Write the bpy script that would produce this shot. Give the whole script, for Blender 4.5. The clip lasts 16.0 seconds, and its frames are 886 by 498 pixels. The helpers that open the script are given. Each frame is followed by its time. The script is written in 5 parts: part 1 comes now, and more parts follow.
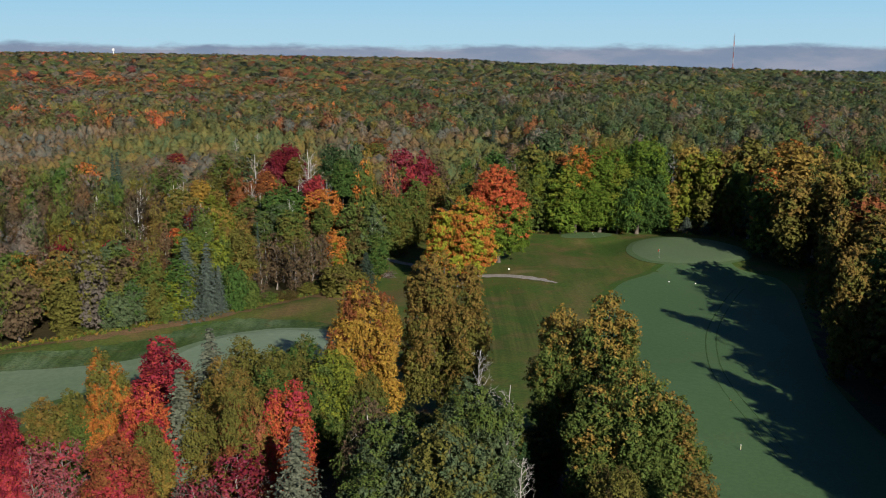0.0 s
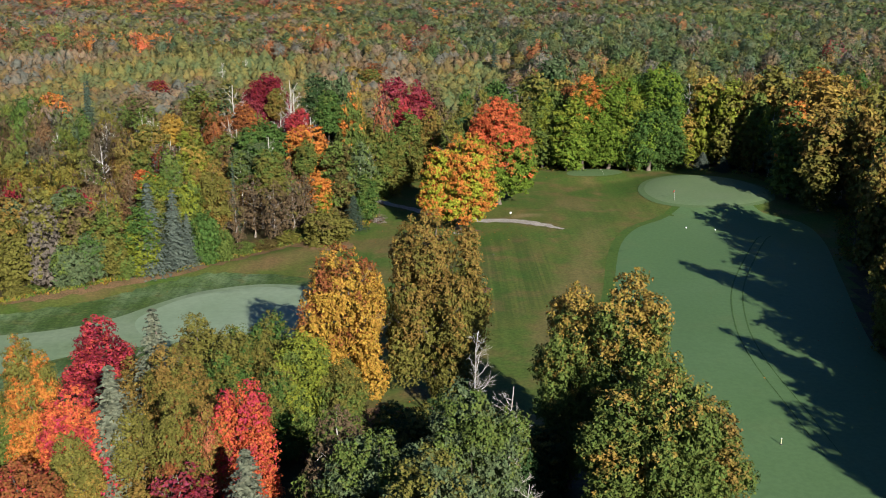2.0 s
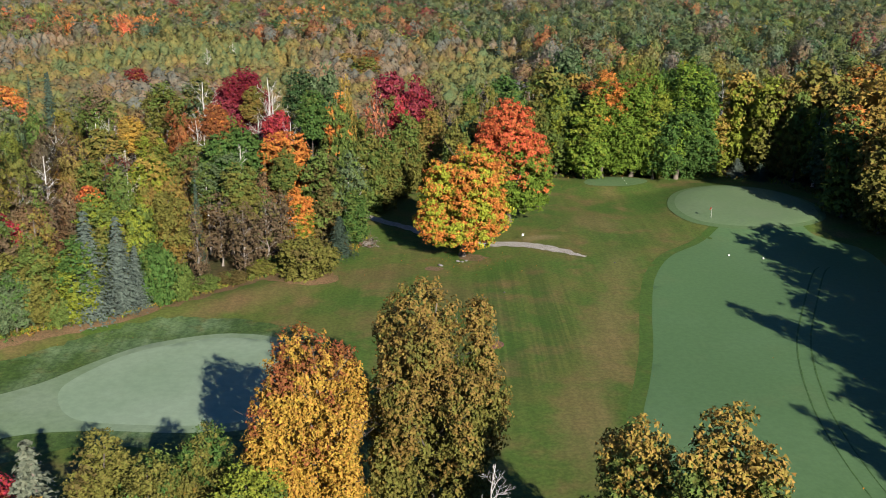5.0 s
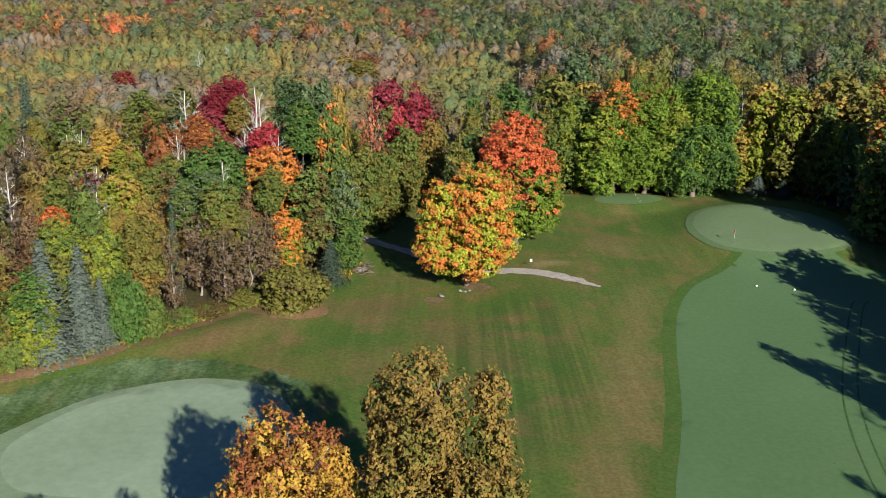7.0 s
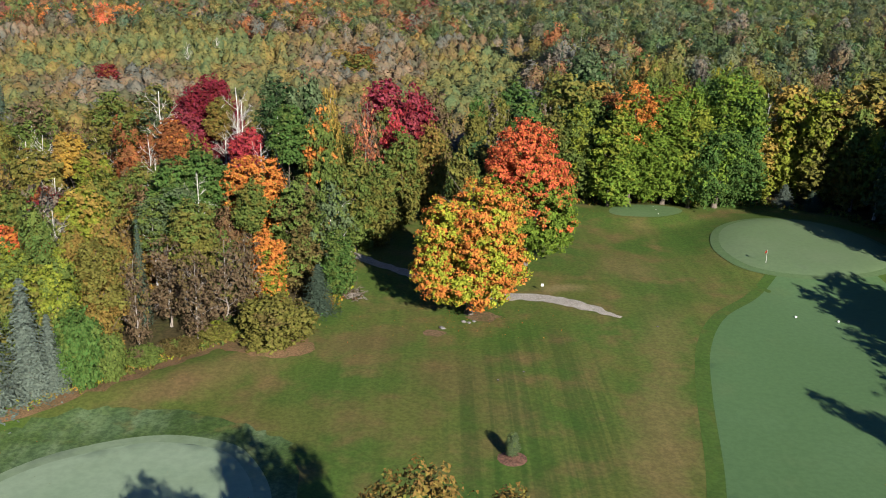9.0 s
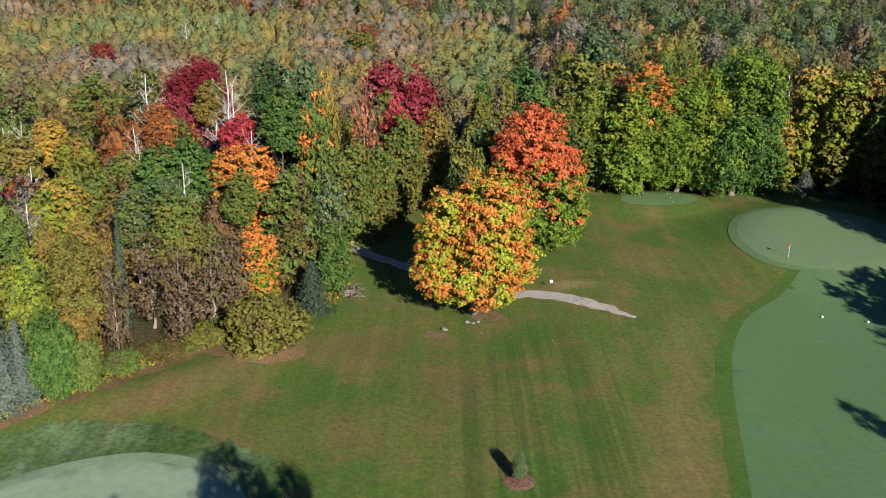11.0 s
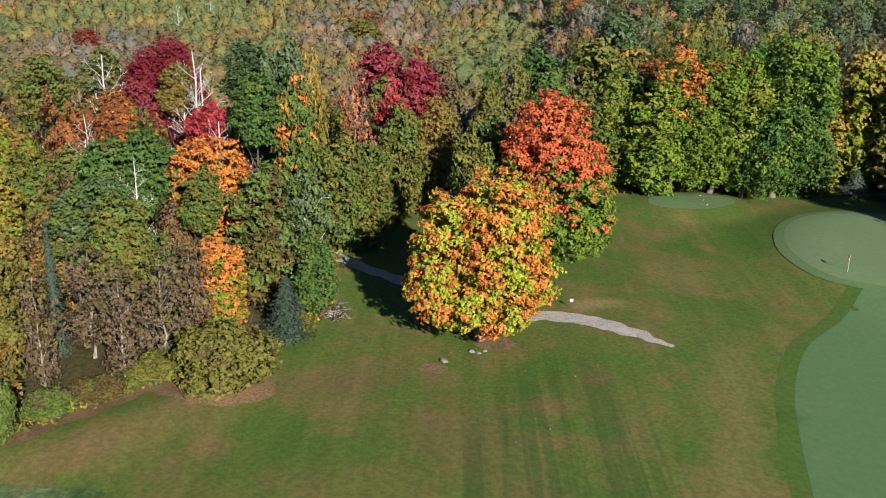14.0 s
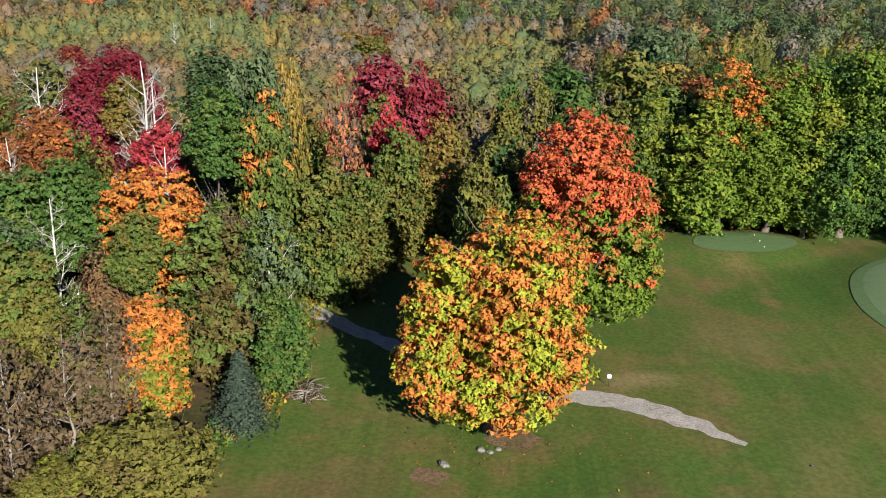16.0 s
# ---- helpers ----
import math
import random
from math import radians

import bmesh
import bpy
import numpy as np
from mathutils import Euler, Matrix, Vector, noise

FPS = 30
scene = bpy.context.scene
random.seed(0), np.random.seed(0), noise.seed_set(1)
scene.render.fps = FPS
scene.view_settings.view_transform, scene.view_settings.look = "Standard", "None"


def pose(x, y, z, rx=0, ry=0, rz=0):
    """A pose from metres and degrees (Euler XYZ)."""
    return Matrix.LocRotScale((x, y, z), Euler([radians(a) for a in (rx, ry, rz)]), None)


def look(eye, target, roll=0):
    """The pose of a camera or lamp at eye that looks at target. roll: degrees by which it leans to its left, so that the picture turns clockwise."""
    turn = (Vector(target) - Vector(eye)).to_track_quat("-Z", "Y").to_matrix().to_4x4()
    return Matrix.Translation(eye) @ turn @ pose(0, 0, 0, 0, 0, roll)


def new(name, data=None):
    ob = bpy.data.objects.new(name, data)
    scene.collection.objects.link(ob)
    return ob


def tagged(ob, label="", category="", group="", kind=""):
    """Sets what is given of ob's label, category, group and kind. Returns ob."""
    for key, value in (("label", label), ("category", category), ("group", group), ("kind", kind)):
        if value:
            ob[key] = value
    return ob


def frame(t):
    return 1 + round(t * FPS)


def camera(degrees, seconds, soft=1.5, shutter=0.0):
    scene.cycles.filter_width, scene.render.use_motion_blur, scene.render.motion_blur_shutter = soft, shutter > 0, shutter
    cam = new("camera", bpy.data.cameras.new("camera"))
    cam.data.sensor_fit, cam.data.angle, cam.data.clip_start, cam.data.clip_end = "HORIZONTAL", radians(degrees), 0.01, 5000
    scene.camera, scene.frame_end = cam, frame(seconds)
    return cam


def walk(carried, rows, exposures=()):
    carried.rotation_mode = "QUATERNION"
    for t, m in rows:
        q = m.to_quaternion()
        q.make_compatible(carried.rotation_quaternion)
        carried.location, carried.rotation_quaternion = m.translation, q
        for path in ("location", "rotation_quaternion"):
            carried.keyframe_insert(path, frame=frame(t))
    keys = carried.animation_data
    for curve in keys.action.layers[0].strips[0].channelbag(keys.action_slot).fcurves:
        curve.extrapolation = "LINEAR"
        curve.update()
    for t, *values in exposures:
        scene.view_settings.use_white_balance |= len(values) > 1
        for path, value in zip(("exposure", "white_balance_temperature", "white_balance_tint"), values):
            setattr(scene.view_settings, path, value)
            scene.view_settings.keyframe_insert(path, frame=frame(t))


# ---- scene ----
cam = camera(50.2, 16.0, soft=1.0)
PATH = [
    (0, (5.058, 11.032, 43.924), (5.058, 12.995, 43.541), 0.2),
    (0.5, (5.62, 15.403, 43.844), (5.619, 17.349, 43.382), 0.2),
    (1, (5.799, 19.834, 43.924), (5.798, 21.775, 43.44), 0.2),
    (1.5, (5.939, 24.313, 44.018), (5.938, 26.252, 43.525), 0.2),
    (2, (5.989, 29.001, 44.096), (5.989, 30.926, 43.556), 0.2),
    (2.5, (5.921, 33.944, 44.217), (5.922, 35.858, 43.64), 0.2),
    (3, (5.852, 38.693, 44.485), (5.854, 40.607, 43.903), 0.3),
    (3.5, (5.837, 43.673, 44.508), (5.839, 45.587, 43.928), 0.4),
    (4, (5.844, 48.425, 44.624), (5.845, 50.34, 44.044), 0.4),
    (6.5, (5.33, 65.98, 44.463), (5.333, 67.895, 43.887), 0.9),
    (7, (5.208, 69.827, 44.561), (5.213, 71.742, 43.984), 1.0),
    (7.5, (5.06, 74.169, 44.45), (5.067, 76.084, 43.873), 1.1),
    (8, (5.008, 78.195, 44.512), (5.015, 80.11, 43.935), 1.2),
    (8.5, (4.851, 81.973, 44.484), (4.859, 83.887, 43.905), 1.2),
    (9, (4.672, 85.662, 44.419), (4.682, 87.571, 43.823), 1.4),
    (11.5, (5.339, 96.657, 43.820), (5.334, 98.550, 43.172), 1.30),
    (12, (5.464, 100.243, 42.899), (5.457, 102.133, 42.244), 1.35),
    (12.5, (5.606, 102.674, 42.214), (5.594, 104.562, 41.553), 1.40),
    (13, (5.749, 105.705, 41.373), (5.733, 107.591, 40.707), 1.45),
    (13.5, (5.846, 109.072, 40.522), (5.829, 110.959, 39.859), 1.43),
    (14, (5.958, 112.201, 39.936), (5.937, 114.091, 39.285), 1.42),
    (14.5, (6.072, 115.759, 39.335), (6.044, 117.653, 38.694), 1.40),
    (15, (6.364, 121.761, 38.246), (6.325, 123.659, 37.614), 1.38),
    (15.5, (6.588, 127.295, 37.279), (6.538, 129.195, 36.657), 1.37),
    (16, (6.782, 133.987, 36.002), (6.725, 135.891, 35.395), 1.35),
]
walk(cam, [(t, look(eye, target, roll)) for t, eye, target, roll in PATH],
     exposures=[(0.0, 0.05), (0.5, 0.3), (1.5, 0.7), (3.0, 0.86), (16.0, 0.9)])

# ---- light ----
SUN = Vector((0.40, -0.917, 0.46)).normalized()
world = bpy.data.worlds.new("sky")
scene.world = world
world.use_nodes = True
wn = world.node_tree
sky = wn.nodes.new("ShaderNodeTexSky")
sky.sky_type, sky.sun_disc = "NISHITA", False
sky.sun_elevation, sky.sun_rotation = math.asin(SUN.z), math.atan2(SUN.x, SUN.y)
sky.air_density, sky.dust_density, sky.ozone_density = 1.0, 0.2, 2.5
tint = wn.nodes.new("ShaderNodeMix")
tint.data_type, tint.blend_type = "RGBA", "MULTIPLY"
tint.inputs[0].default_value, tint.inputs[7].default_value = 1.0, (0.60, 0.90, 1.45, 1)
wn.links.new(sky.outputs[0], tint.inputs[6])
wn.links.new(tint.outputs[2], wn.nodes["Background"].inputs[0])
wn.nodes["Background"].inputs[1].default_value = 0.034
sun = new("sun", bpy.data.lights.new("sun", "SUN"))
sun.data.energy, sun.data.angle, sun.data.color = 5.0, radians(0.5), (1.0, 0.945, 0.86)
sun.matrix_world = look(SUN * 300, (0, 0, 0))

# ---- materials ----
LEAF = {
    "green": (0.066, 0.126, 0.022), "dkgreen": (0.040, 0.080, 0.026), "greyg": (0.100, 0.138, 0.062),
    "oliveg": (0.104, 0.145, 0.024), "olive": (0.150, 0.142, 0.028), "oliveb": (0.118, 0.092, 0.030),
    "limeg": (0.130, 0.200, 0.025), "lime": (0.190, 0.220, 0.028), "yellowgreen": (0.250, 0.275, 0.028),
    "yellow": (0.300, 0.205, 0.040), "amber": (0.440, 0.265, 0.045), "gold": (0.215, 0.145, 0.036), "orange": (0.410, 0.150, 0.032),
    "redorange": (0.420, 0.100, 0.036), "pinkorange": (0.430, 0.155, 0.075), "rust": (0.230, 0.085, 0.030),
    "red": (0.400, 0.042, 0.045), "crimson": (0.180, 0.018, 0.026), "magenta": (0.270, 0.046, 0.060),
    "pink": (0.300, 0.080, 0.085), "brown": (0.128, 0.090, 0.050), "grey": (0.165, 0.140, 0.112),
    "white": (0.550, 0.530, 0.480), "bluespruce": (0.118, 0.150, 0.118), "dkspruce": (0.060, 0.090, 0.060),
    "sprucegreen": (0.150, 0.165, 0.110),
}
BRIGHT = ("yellowgreen", "orange", "redorange")
# the blue floor puts bluish haze and sky light into the leaf colours
LEAF = {k: (v[0] * f, v[1] * f, max(v[2] * f, (0.10 if k in ("yellowgreen", "lime", "limeg", "orange", "amber") else 0.22) * v[1] * f)) for k, v, f in ((k, v, 1.0 if k in BRIGHT else 0.8) for k, v in LEAF.items())}
WORDS = {
    "green": "green", "dkgreen": "dark green", "greyg": "grey-green", "oliveg": "olive-green", "olive": "olive",
    "oliveb": "brownish olive", "limeg": "bright green", "lime": "yellow-green", "yellowgreen": "yellow-green",
    "yellow": "yellow", "amber": "golden yellow", "gold": "golden", "orange": "orange", "redorange": "orange-red", "pinkorange": "salmon",
    "rust": "rusty", "red": "bright red", "crimson": "crimson", "magenta": "purplish red", "pink": "pinkish",
    "brown": "brown", "grey": "grey", "white": "white", "bluespruce": "blue-grey", "dkspruce": "dark grey-green",
    "sprucegreen": "dull green",
}


def base_material(name, rough=0.8):
    m = bpy.data.materials.new(name)
    m.use_nodes = True
    t = m.node_tree
    b = t.nodes["Principled BSDF"]
    b.inputs["Roughness"].default_value = rough
    return m, t, b


def node(t, kind, **sets):
    n = t.nodes.new(kind)
    for k, v in sets.items():
        n.inputs[k.replace("_", " ")].default_value = v
    return n


def ramp(t, fac, lo, hi):
    """0 to 1 as fac goes from lo to hi."""
    n = t.nodes.new("ShaderNodeMapRange")
    n.interpolation_type = "SMOOTHSTEP"
    n.inputs["From Min"].default_value, n.inputs["From Max"].default_value = lo, hi
    t.links.new(fac, n.inputs["Value"])
    return n.outputs[0]


def blend(t, fac, a, b, how="MIX"):
    n = t.nodes.new("ShaderNodeMix")
    n.data_type, n.blend_type = "RGBA", how
    for s, v in ((n.inputs[0], fac), (n.inputs[6], a), (n.inputs[7], b)):
        if isinstance(v, (int, float)):
            s.default_value = v
        elif isinstance(v, tuple):
            s.default_value = (*v, 1) if len(v) == 3 else v
        else:
            t.links.new(v, s)
    return n.outputs[2]


def noise_of(t, vec, scale, detail=3.0, rough=0.55):
    n = node(t, "ShaderNodeTexNoise", Scale=scale, Detail=detail, Roughness=rough)
    if vec is not None:
        t.links.new(vec, n.inputs["Vector"])
    return n.outputs[0]


def leaf_shader(t, b, colour, spread=0.52, cell=7.0, tone=None, ruffle=0.9, gaps=True):
    """Sprays of small leaves: each leaf has its own tone, hue and tilt, with gaps between; some light passes through."""
    co = t.nodes.new("ShaderNodeTexCoord")
    geo = t.nodes.new("ShaderNodeNewGeometry")
    vor = node(t, "ShaderNodeTexVoronoi", Scale=cell)
    t.links.new(co.outputs["Object"], vor.inputs["Vector"])
    own = t.nodes.new("ShaderNodeSeparateColor")
    t.links.new(vor.outputs["Color"], own.inputs[0])
    hsv = t.nodes.new("ShaderNodeHueSaturation")
    both = t.nodes.new("ShaderNodeMix")
    both.inputs[0].default_value = 0.6
    t.links.new(geo.outputs["Random Per Island"], both.inputs[2])
    t.links.new(own.outputs[0], both.inputs[3])
    v = t.nodes.new("ShaderNodeMapRange")
    v.inputs["From Min"].default_value, v.inputs["From Max"].default_value = 0.1, 0.9
    v.inputs["To Min"].default_value, v.inputs["To Max"].default_value = 1.15 - spread, 1.15 + spread * 1.1
    own_tone = both.outputs[0]
    if tone is not None:
        clump = t.nodes.new("ShaderNodeMix")
        clump.inputs[0].default_value = 0.28
        t.links.new(own_tone, clump.inputs[2])
        t.links.new(tone, clump.inputs[3])
        own_tone = clump.outputs[0]
    t.links.new(own_tone, v.inputs["Value"])
    t.links.new(v.outputs[0], hsv.inputs["Value"])
    h = t.nodes.new("ShaderNodeMapRange")
    h.inputs["To Min"].default_value, h.inputs["To Max"].default_value = 0.478, 0.522
    t.links.new(own.outputs[1], h.inputs["Value"])
    t.links.new(h.outputs[0], hsv.inputs["Hue"])
    t.links.new(colour, hsv.inputs["Color"])
    t.links.new(hsv.outputs[0], b.inputs["Base Color"])
    b.inputs["Roughness"].default_value = 0.75
    b.inputs["Specular IOR Level"].default_value = 0.1
    tilt = t.nodes.new("ShaderNodeVectorMath")
    tilt.operation = "MULTIPLY_ADD"
    tilt.inputs[1].default_value, tilt.inputs[2].default_value = (ruffle,) * 3, (-0.5 * ruffle,) * 3
    t.links.new(vor.outputs["Color"], tilt.inputs[0])
    lean = t.nodes.new("ShaderNodeVectorMath")
    t.links.new(geo.outputs["Normal"], lean.inputs[0])
    t.links.new(tilt.outputs[0], lean.inputs[1])
    unit = t.nodes.new("ShaderNodeVectorMath")
    unit.operation = "NORMALIZE"
    t.links.new(lean.outputs[0], unit.inputs[0])
    t.links.new(unit.outputs[0], b.inputs["Normal"])
    tr = t.nodes.new("ShaderNodeBsdfTranslucent")
    t.links.new(hsv.outputs[0], tr.inputs[0])
    t.links.new(unit.outputs[0], tr.inputs["Normal"])
    mix = t.nodes.new("ShaderNodeMixShader")
    mix.inputs[0].default_value = 0.12
    t.links.new(b.outputs[0], mix.inputs[1])
    t.links.new(tr.outputs[0], mix.inputs[2])
    if not gaps:
        t.links.new(mix.outputs[0], t.nodes["Material Output"].inputs[0])
        return
    gap = t.nodes.new("ShaderNodeMath")
    gap.operation = "MULTIPLY_ADD"
    gap.inputs[1].default_value = 0.35
    t.links.new(own.outputs[2], gap.inputs[0])
    t.links.new(vor.outputs["Distance"], gap.inputs[2])
    hole = t.nodes.new("ShaderNodeMath")
    hole.operation = "GREATER_THAN"
    hole.inputs[1].default_value = 0.72
    t.links.new(gap.outputs[0], hole.inputs[0])
    clear = t.nodes.new("ShaderNodeBsdfTransparent")
    cut = t.nodes.new("ShaderNodeMixShader")
    t.links.new(hole.outputs[0], cut.inputs[0])
    t.links.new(mix.outputs[0], cut.inputs[1])
    t.links.new(clear.outputs[0], cut.inputs[2])
    t.links.new(cut.outputs[0], t.nodes["Material Output"].inputs[0])


def two_colour_leaves():
    """Crown leaves: the object's colour, with patches of its second colour, more of them high in the crown."""
    m, t, b = base_material("foliage")
    info = t.nodes.new("ShaderNodeObjectInfo")
    second = t.nodes.new("ShaderNodeAttribute")
    second.attribute_type, second.attribute_name = "OBJECT", "second_colour"
    share = t.nodes.new("ShaderNodeAttribute")
    share.attribute_type, share.attribute_name = "OBJECT", "share"
    co = t.nodes.new("ShaderNodeTexCoord")
    shift = t.nodes.new("ShaderNodeVectorMath")
    t.links.new(co.outputs["Object"], shift.inputs[0])
    rnd = t.nodes.new("ShaderNodeVectorMath")
    rnd.operation = "SCALE"
    rnd.inputs[0].default_value = (37.0, 91.0, 53.0)
    t.links.new(info.outputs["Random"], rnd.inputs["Scale"])
    t.links.new(rnd.outputs[0], shift.inputs[1])
    n1 = noise_of(t, shift.outputs[0], 0.42, 2.5, 0.6)
    xyz = t.nodes.new("ShaderNodeSeparateXYZ")
    t.links.new(co.outputs["Object"], xyz.inputs[0])
    up = t.nodes.new("ShaderNodeMath")
    up.operation = "MULTIPLY_ADD"
    up.inputs[1].default_value, up.inputs[2].default_value = 0.020, -0.17
    t.links.new(xyz.outputs["Z"], up.inputs[0])
    rise = t.nodes.new("ShaderNodeAttribute")
    rise.attribute_type, rise.attribute_name = "OBJECT", "rise"
    steep = t.nodes.new("ShaderNodeMath")
    steep.operation = "MULTIPLY"
    t.links.new(up.outputs[0], steep.inputs[0])
    t.links.new(rise.outputs["Fac"], steep.inputs[1])
    s = t.nodes.new("ShaderNodeMath")
    t.links.new(n1, s.inputs[0])
    t.links.new(steep.outputs[0], s.inputs[1])
    s2 = t.nodes.new("ShaderNodeMath")
    t.links.new(s.outputs[0], s2.inputs[0])
    k = t.nodes.new("ShaderNodeMath")
    k.operation = "MULTIPLY_ADD"
    k.inputs[1].default_value, k.inputs[2].default_value = 0.36, -0.18
    t.links.new(share.outputs["Fac"], k.inputs[0])
    t.links.new(k.outputs[0], s2.inputs[1])
    clump = t.nodes.new("ShaderNodeAttribute")
    clump.attribute_name = "tone"
    s3 = t.nodes.new("ShaderNodeMath")
    s3.operation = "MULTIPLY_ADD"
    s3.inputs[1].default_value = 0.17
    t.links.new(clump.outputs["Fac"], s3.inputs[0])
    t.links.new(s2.outputs[0], s3.inputs[2])
    mask = ramp(t, s3.outputs[0], 0.54, 0.65)
    leaf_shader(t, b, blend(t, mask, info.outputs["Color"], second.outputs["Color"]), 0.42, 6.0, clump.outputs["Fac"], gaps=False)
    return m


def one_colour_leaves(name, colour, spread=0.5, cell=5.0, ruffle=0.9, gaps=True):
    m, t, b = base_material("leaves_" + name)
    co = t.nodes.new("ShaderNodeTexCoord")
    n = noise_of(t, co.outputs["Object"], 0.11, 2.0)
    warm = tuple(min(1, c * k) for c, k in zip(colour, (1.35, 1.1, 0.9)))
    cold = tuple(c * k for c, k in zip(colour, (0.75, 0.9, 1.0)))
    leaf_shader(t, b, blend(t, ramp(t, n, 0.35, 0.65), cold, warm), spread, cell, None, ruffle, gaps)
    return m


FOLIAGE = two_colour_leaves()
LEAVES = {k: one_colour_leaves(k, v) for k, v in LEAF.items()}
# far-wood leaf colours mixed with grey: distance haze put into the colour
HAZED = {k: one_colour_leaves("hazed_" + k, tuple((c * 0.70 + g * 0.30) * (1.06 if k in ("green", "dkgreen", "greyg", "oliveg", "dkspruce") else 1.17) for c, g in zip(v, (0.112, 0.108, 0.072))), 0.26, 2.0, 0.8) for k, v in LEAF.items()}

SCRUB = {k: one_colour_leaves("scrub_" + k, tuple((c * 0.58 + g * 0.42) * 1.04 for c, g in zip(v, (0.126, 0.110, 0.066))), 0.20, 2.4, 0.7, False) for k, v in LEAF.items()}


def bark(name, a, b2, scale):
    m, t, b = base_material(name, 0.9)
    co = t.nodes.new("ShaderNodeTexCoord")
    mp = t.nodes.new("ShaderNodeMapping")
    mp.inputs["Scale"].default_value = (1, 1, 0.25)
    t.links.new(co.outputs["Object"], mp.inputs[0])
    n = noise_of(t, mp.outputs[0], scale, 5, 0.65)
    t.links.new(blend(t, ramp(t, n, 0.38, 0.62), a, b2), b.inputs["Base Color"])
    bump = node(t, "ShaderNodeBump", Strength=0.5, Distance=0.05)
    t.links.new(n, bump.inputs["Height"])
    t.links.new(bump.outputs[0], b.inputs["Normal"])
    return m


BARK = bark("grey_bark", (0.07, 0.055, 0.042), (0.16, 0.13, 0.10), 5)
GREY_BARK = bark("pale_grey_bark", (0.15, 0.125, 0.105), (0.30, 0.26, 0.22), 4)
BIRCH_BARK = bark("white_bark", (0.30, 0.27, 0.23), (0.62, 0.59, 0.54), 3)


def turf(name, a, b1, c, patch, fine, rough=0.75, streak=None, even=1.0, worn=0.56, dry=(), mown=None):
    """Mown grass: two tones in patches, a third in small worn spots, fine blades as relief."""
    m, t, b = base_material(name, rough)
    co = t.nodes.new("ShaderNodeTexCoord")
    big = noise_of(t, co.outputs["Object"], patch, 4, 0.6)
    col = blend(t, ramp(t, big, 0.38, 0.66), a, b1)
    mid = noise_of(t, co.outputs["Object"], patch * 3.1, 4, 0.55)
    col = blend(t, ramp(t, mid, worn - 0.04, worn + 0.26), col, c)
    for cx, cy, rx, ry, turn, tone, much in dry:
        mp = t.nodes.new("ShaderNodeMapping")
        mp.vector_type = "TEXTURE"
        mp.inputs["Location"].default_value, mp.inputs["Rotation"].default_value, mp.inputs["Scale"].default_value = (cx, cy, 0), (0, 0, turn), (rx, ry, 1e4)
        t.links.new(co.outputs["Object"], mp.inputs[0])
        far = t.nodes.new("ShaderNodeVectorMath")
        far.operation = "LENGTH"
        t.links.new(mp.outputs[0], far.inputs[0])
        wob = t.nodes.new("ShaderNodeMath")
        wob.operation = "MULTIPLY_ADD"
        wob.inputs[1].default_value = 1.3
        t.links.new(noise_of(t, co.outputs["Object"], 0.33, 5, 0.65), wob.inputs[0])
        t.links.new(far.outputs["Value"], wob.inputs[2])
        mask = t.nodes.new("ShaderNodeMath")
        mask.operation = "MULTIPLY"
        mask.inputs[1].default_value = much
        t.links.new(ramp(t, wob.outputs[0], 1.75, 0.85), mask.inputs[0])
        col = blend(t, mask.outputs[0], col, tone)
    small = noise_of(t, co.outputs["Object"], fine, 4, 0.7)
    dark = blend(t, even, col, blend(t, 1.0, col, (0.62, 0.66, 0.6), "MULTIPLY"))
    lite = blend(t, even, col, blend(t, 1.0, col, (1.35, 1.32, 1.25), "MULTIPLY"))
    col = blend(t, ramp(t, small, 0.32, 0.68), dark, lite)
    if streak:
        mp = t.nodes.new("ShaderNodeMapping")
        mp.inputs["Rotation"].default_value = (0, 0, streak[0])
        mp.inputs["Scale"].default_value = (1, 0.07, 1)
        t.links.new(co.outputs["Object"], mp.inputs[0])
        st = noise_of(t, mp.outputs[0], streak[1], 3, 0.55)
        col = blend(t, ramp(t, st, 0.40, 0.62), blend(t, 1.0, col, streak[2], "MULTIPLY"), col)
    if mown:
        cx, cy, rx, ry, turn, tone = mown
        mp = t.nodes.new("ShaderNodeMapping")
        mp.inputs["Rotation"].default_value, mp.inputs["Scale"].default_value = (0, 0, -turn), (1, 0.012, 1)
        t.links.new(co.outputs["Object"], mp.inputs[0])
        line = ramp(t, noise_of(t, mp.outputs[0], 1.15, 2.5, 0.6), 0.44, 0.60)
        mp = t.nodes.new("ShaderNodeMapping")
        mp.vector_type = "TEXTURE"
        mp.inputs["Location"].default_value, mp.inputs["Rotation"].default_value, mp.inputs["Scale"].default_value = (cx, cy, 0), (0, 0, turn), (rx, ry, 1e4)
        t.links.new(co.outputs["Object"], mp.inputs[0])
        far = t.nodes.new("ShaderNodeVectorMath")
        far.operation = "LENGTH"
        t.links.new(mp.outputs[0], far.inputs[0])
        where = t.nodes.new("ShaderNodeMath")
        where.operation = "MULTIPLY"
        t.links.new(ramp(t, far.outputs["Value"], 1.0, 0.6), where.inputs[0])
        t.links.new(line, where.inputs[1])
        col = blend(t, where.outputs[0], col, blend(t, 1.0, col, tone, "MULTIPLY"))
    t.links.new(col, b.inputs["Base Color"])
    bump = node(t, "ShaderNodeBump", Strength=0.6 * even, Distance=0.08)
    t.links.new(small, bump.inputs["Height"])
    t.links.new(bump.outputs[0], b.inputs["Normal"])
    b.inputs["Specular IOR Level"].default_value = 0.2
    return m


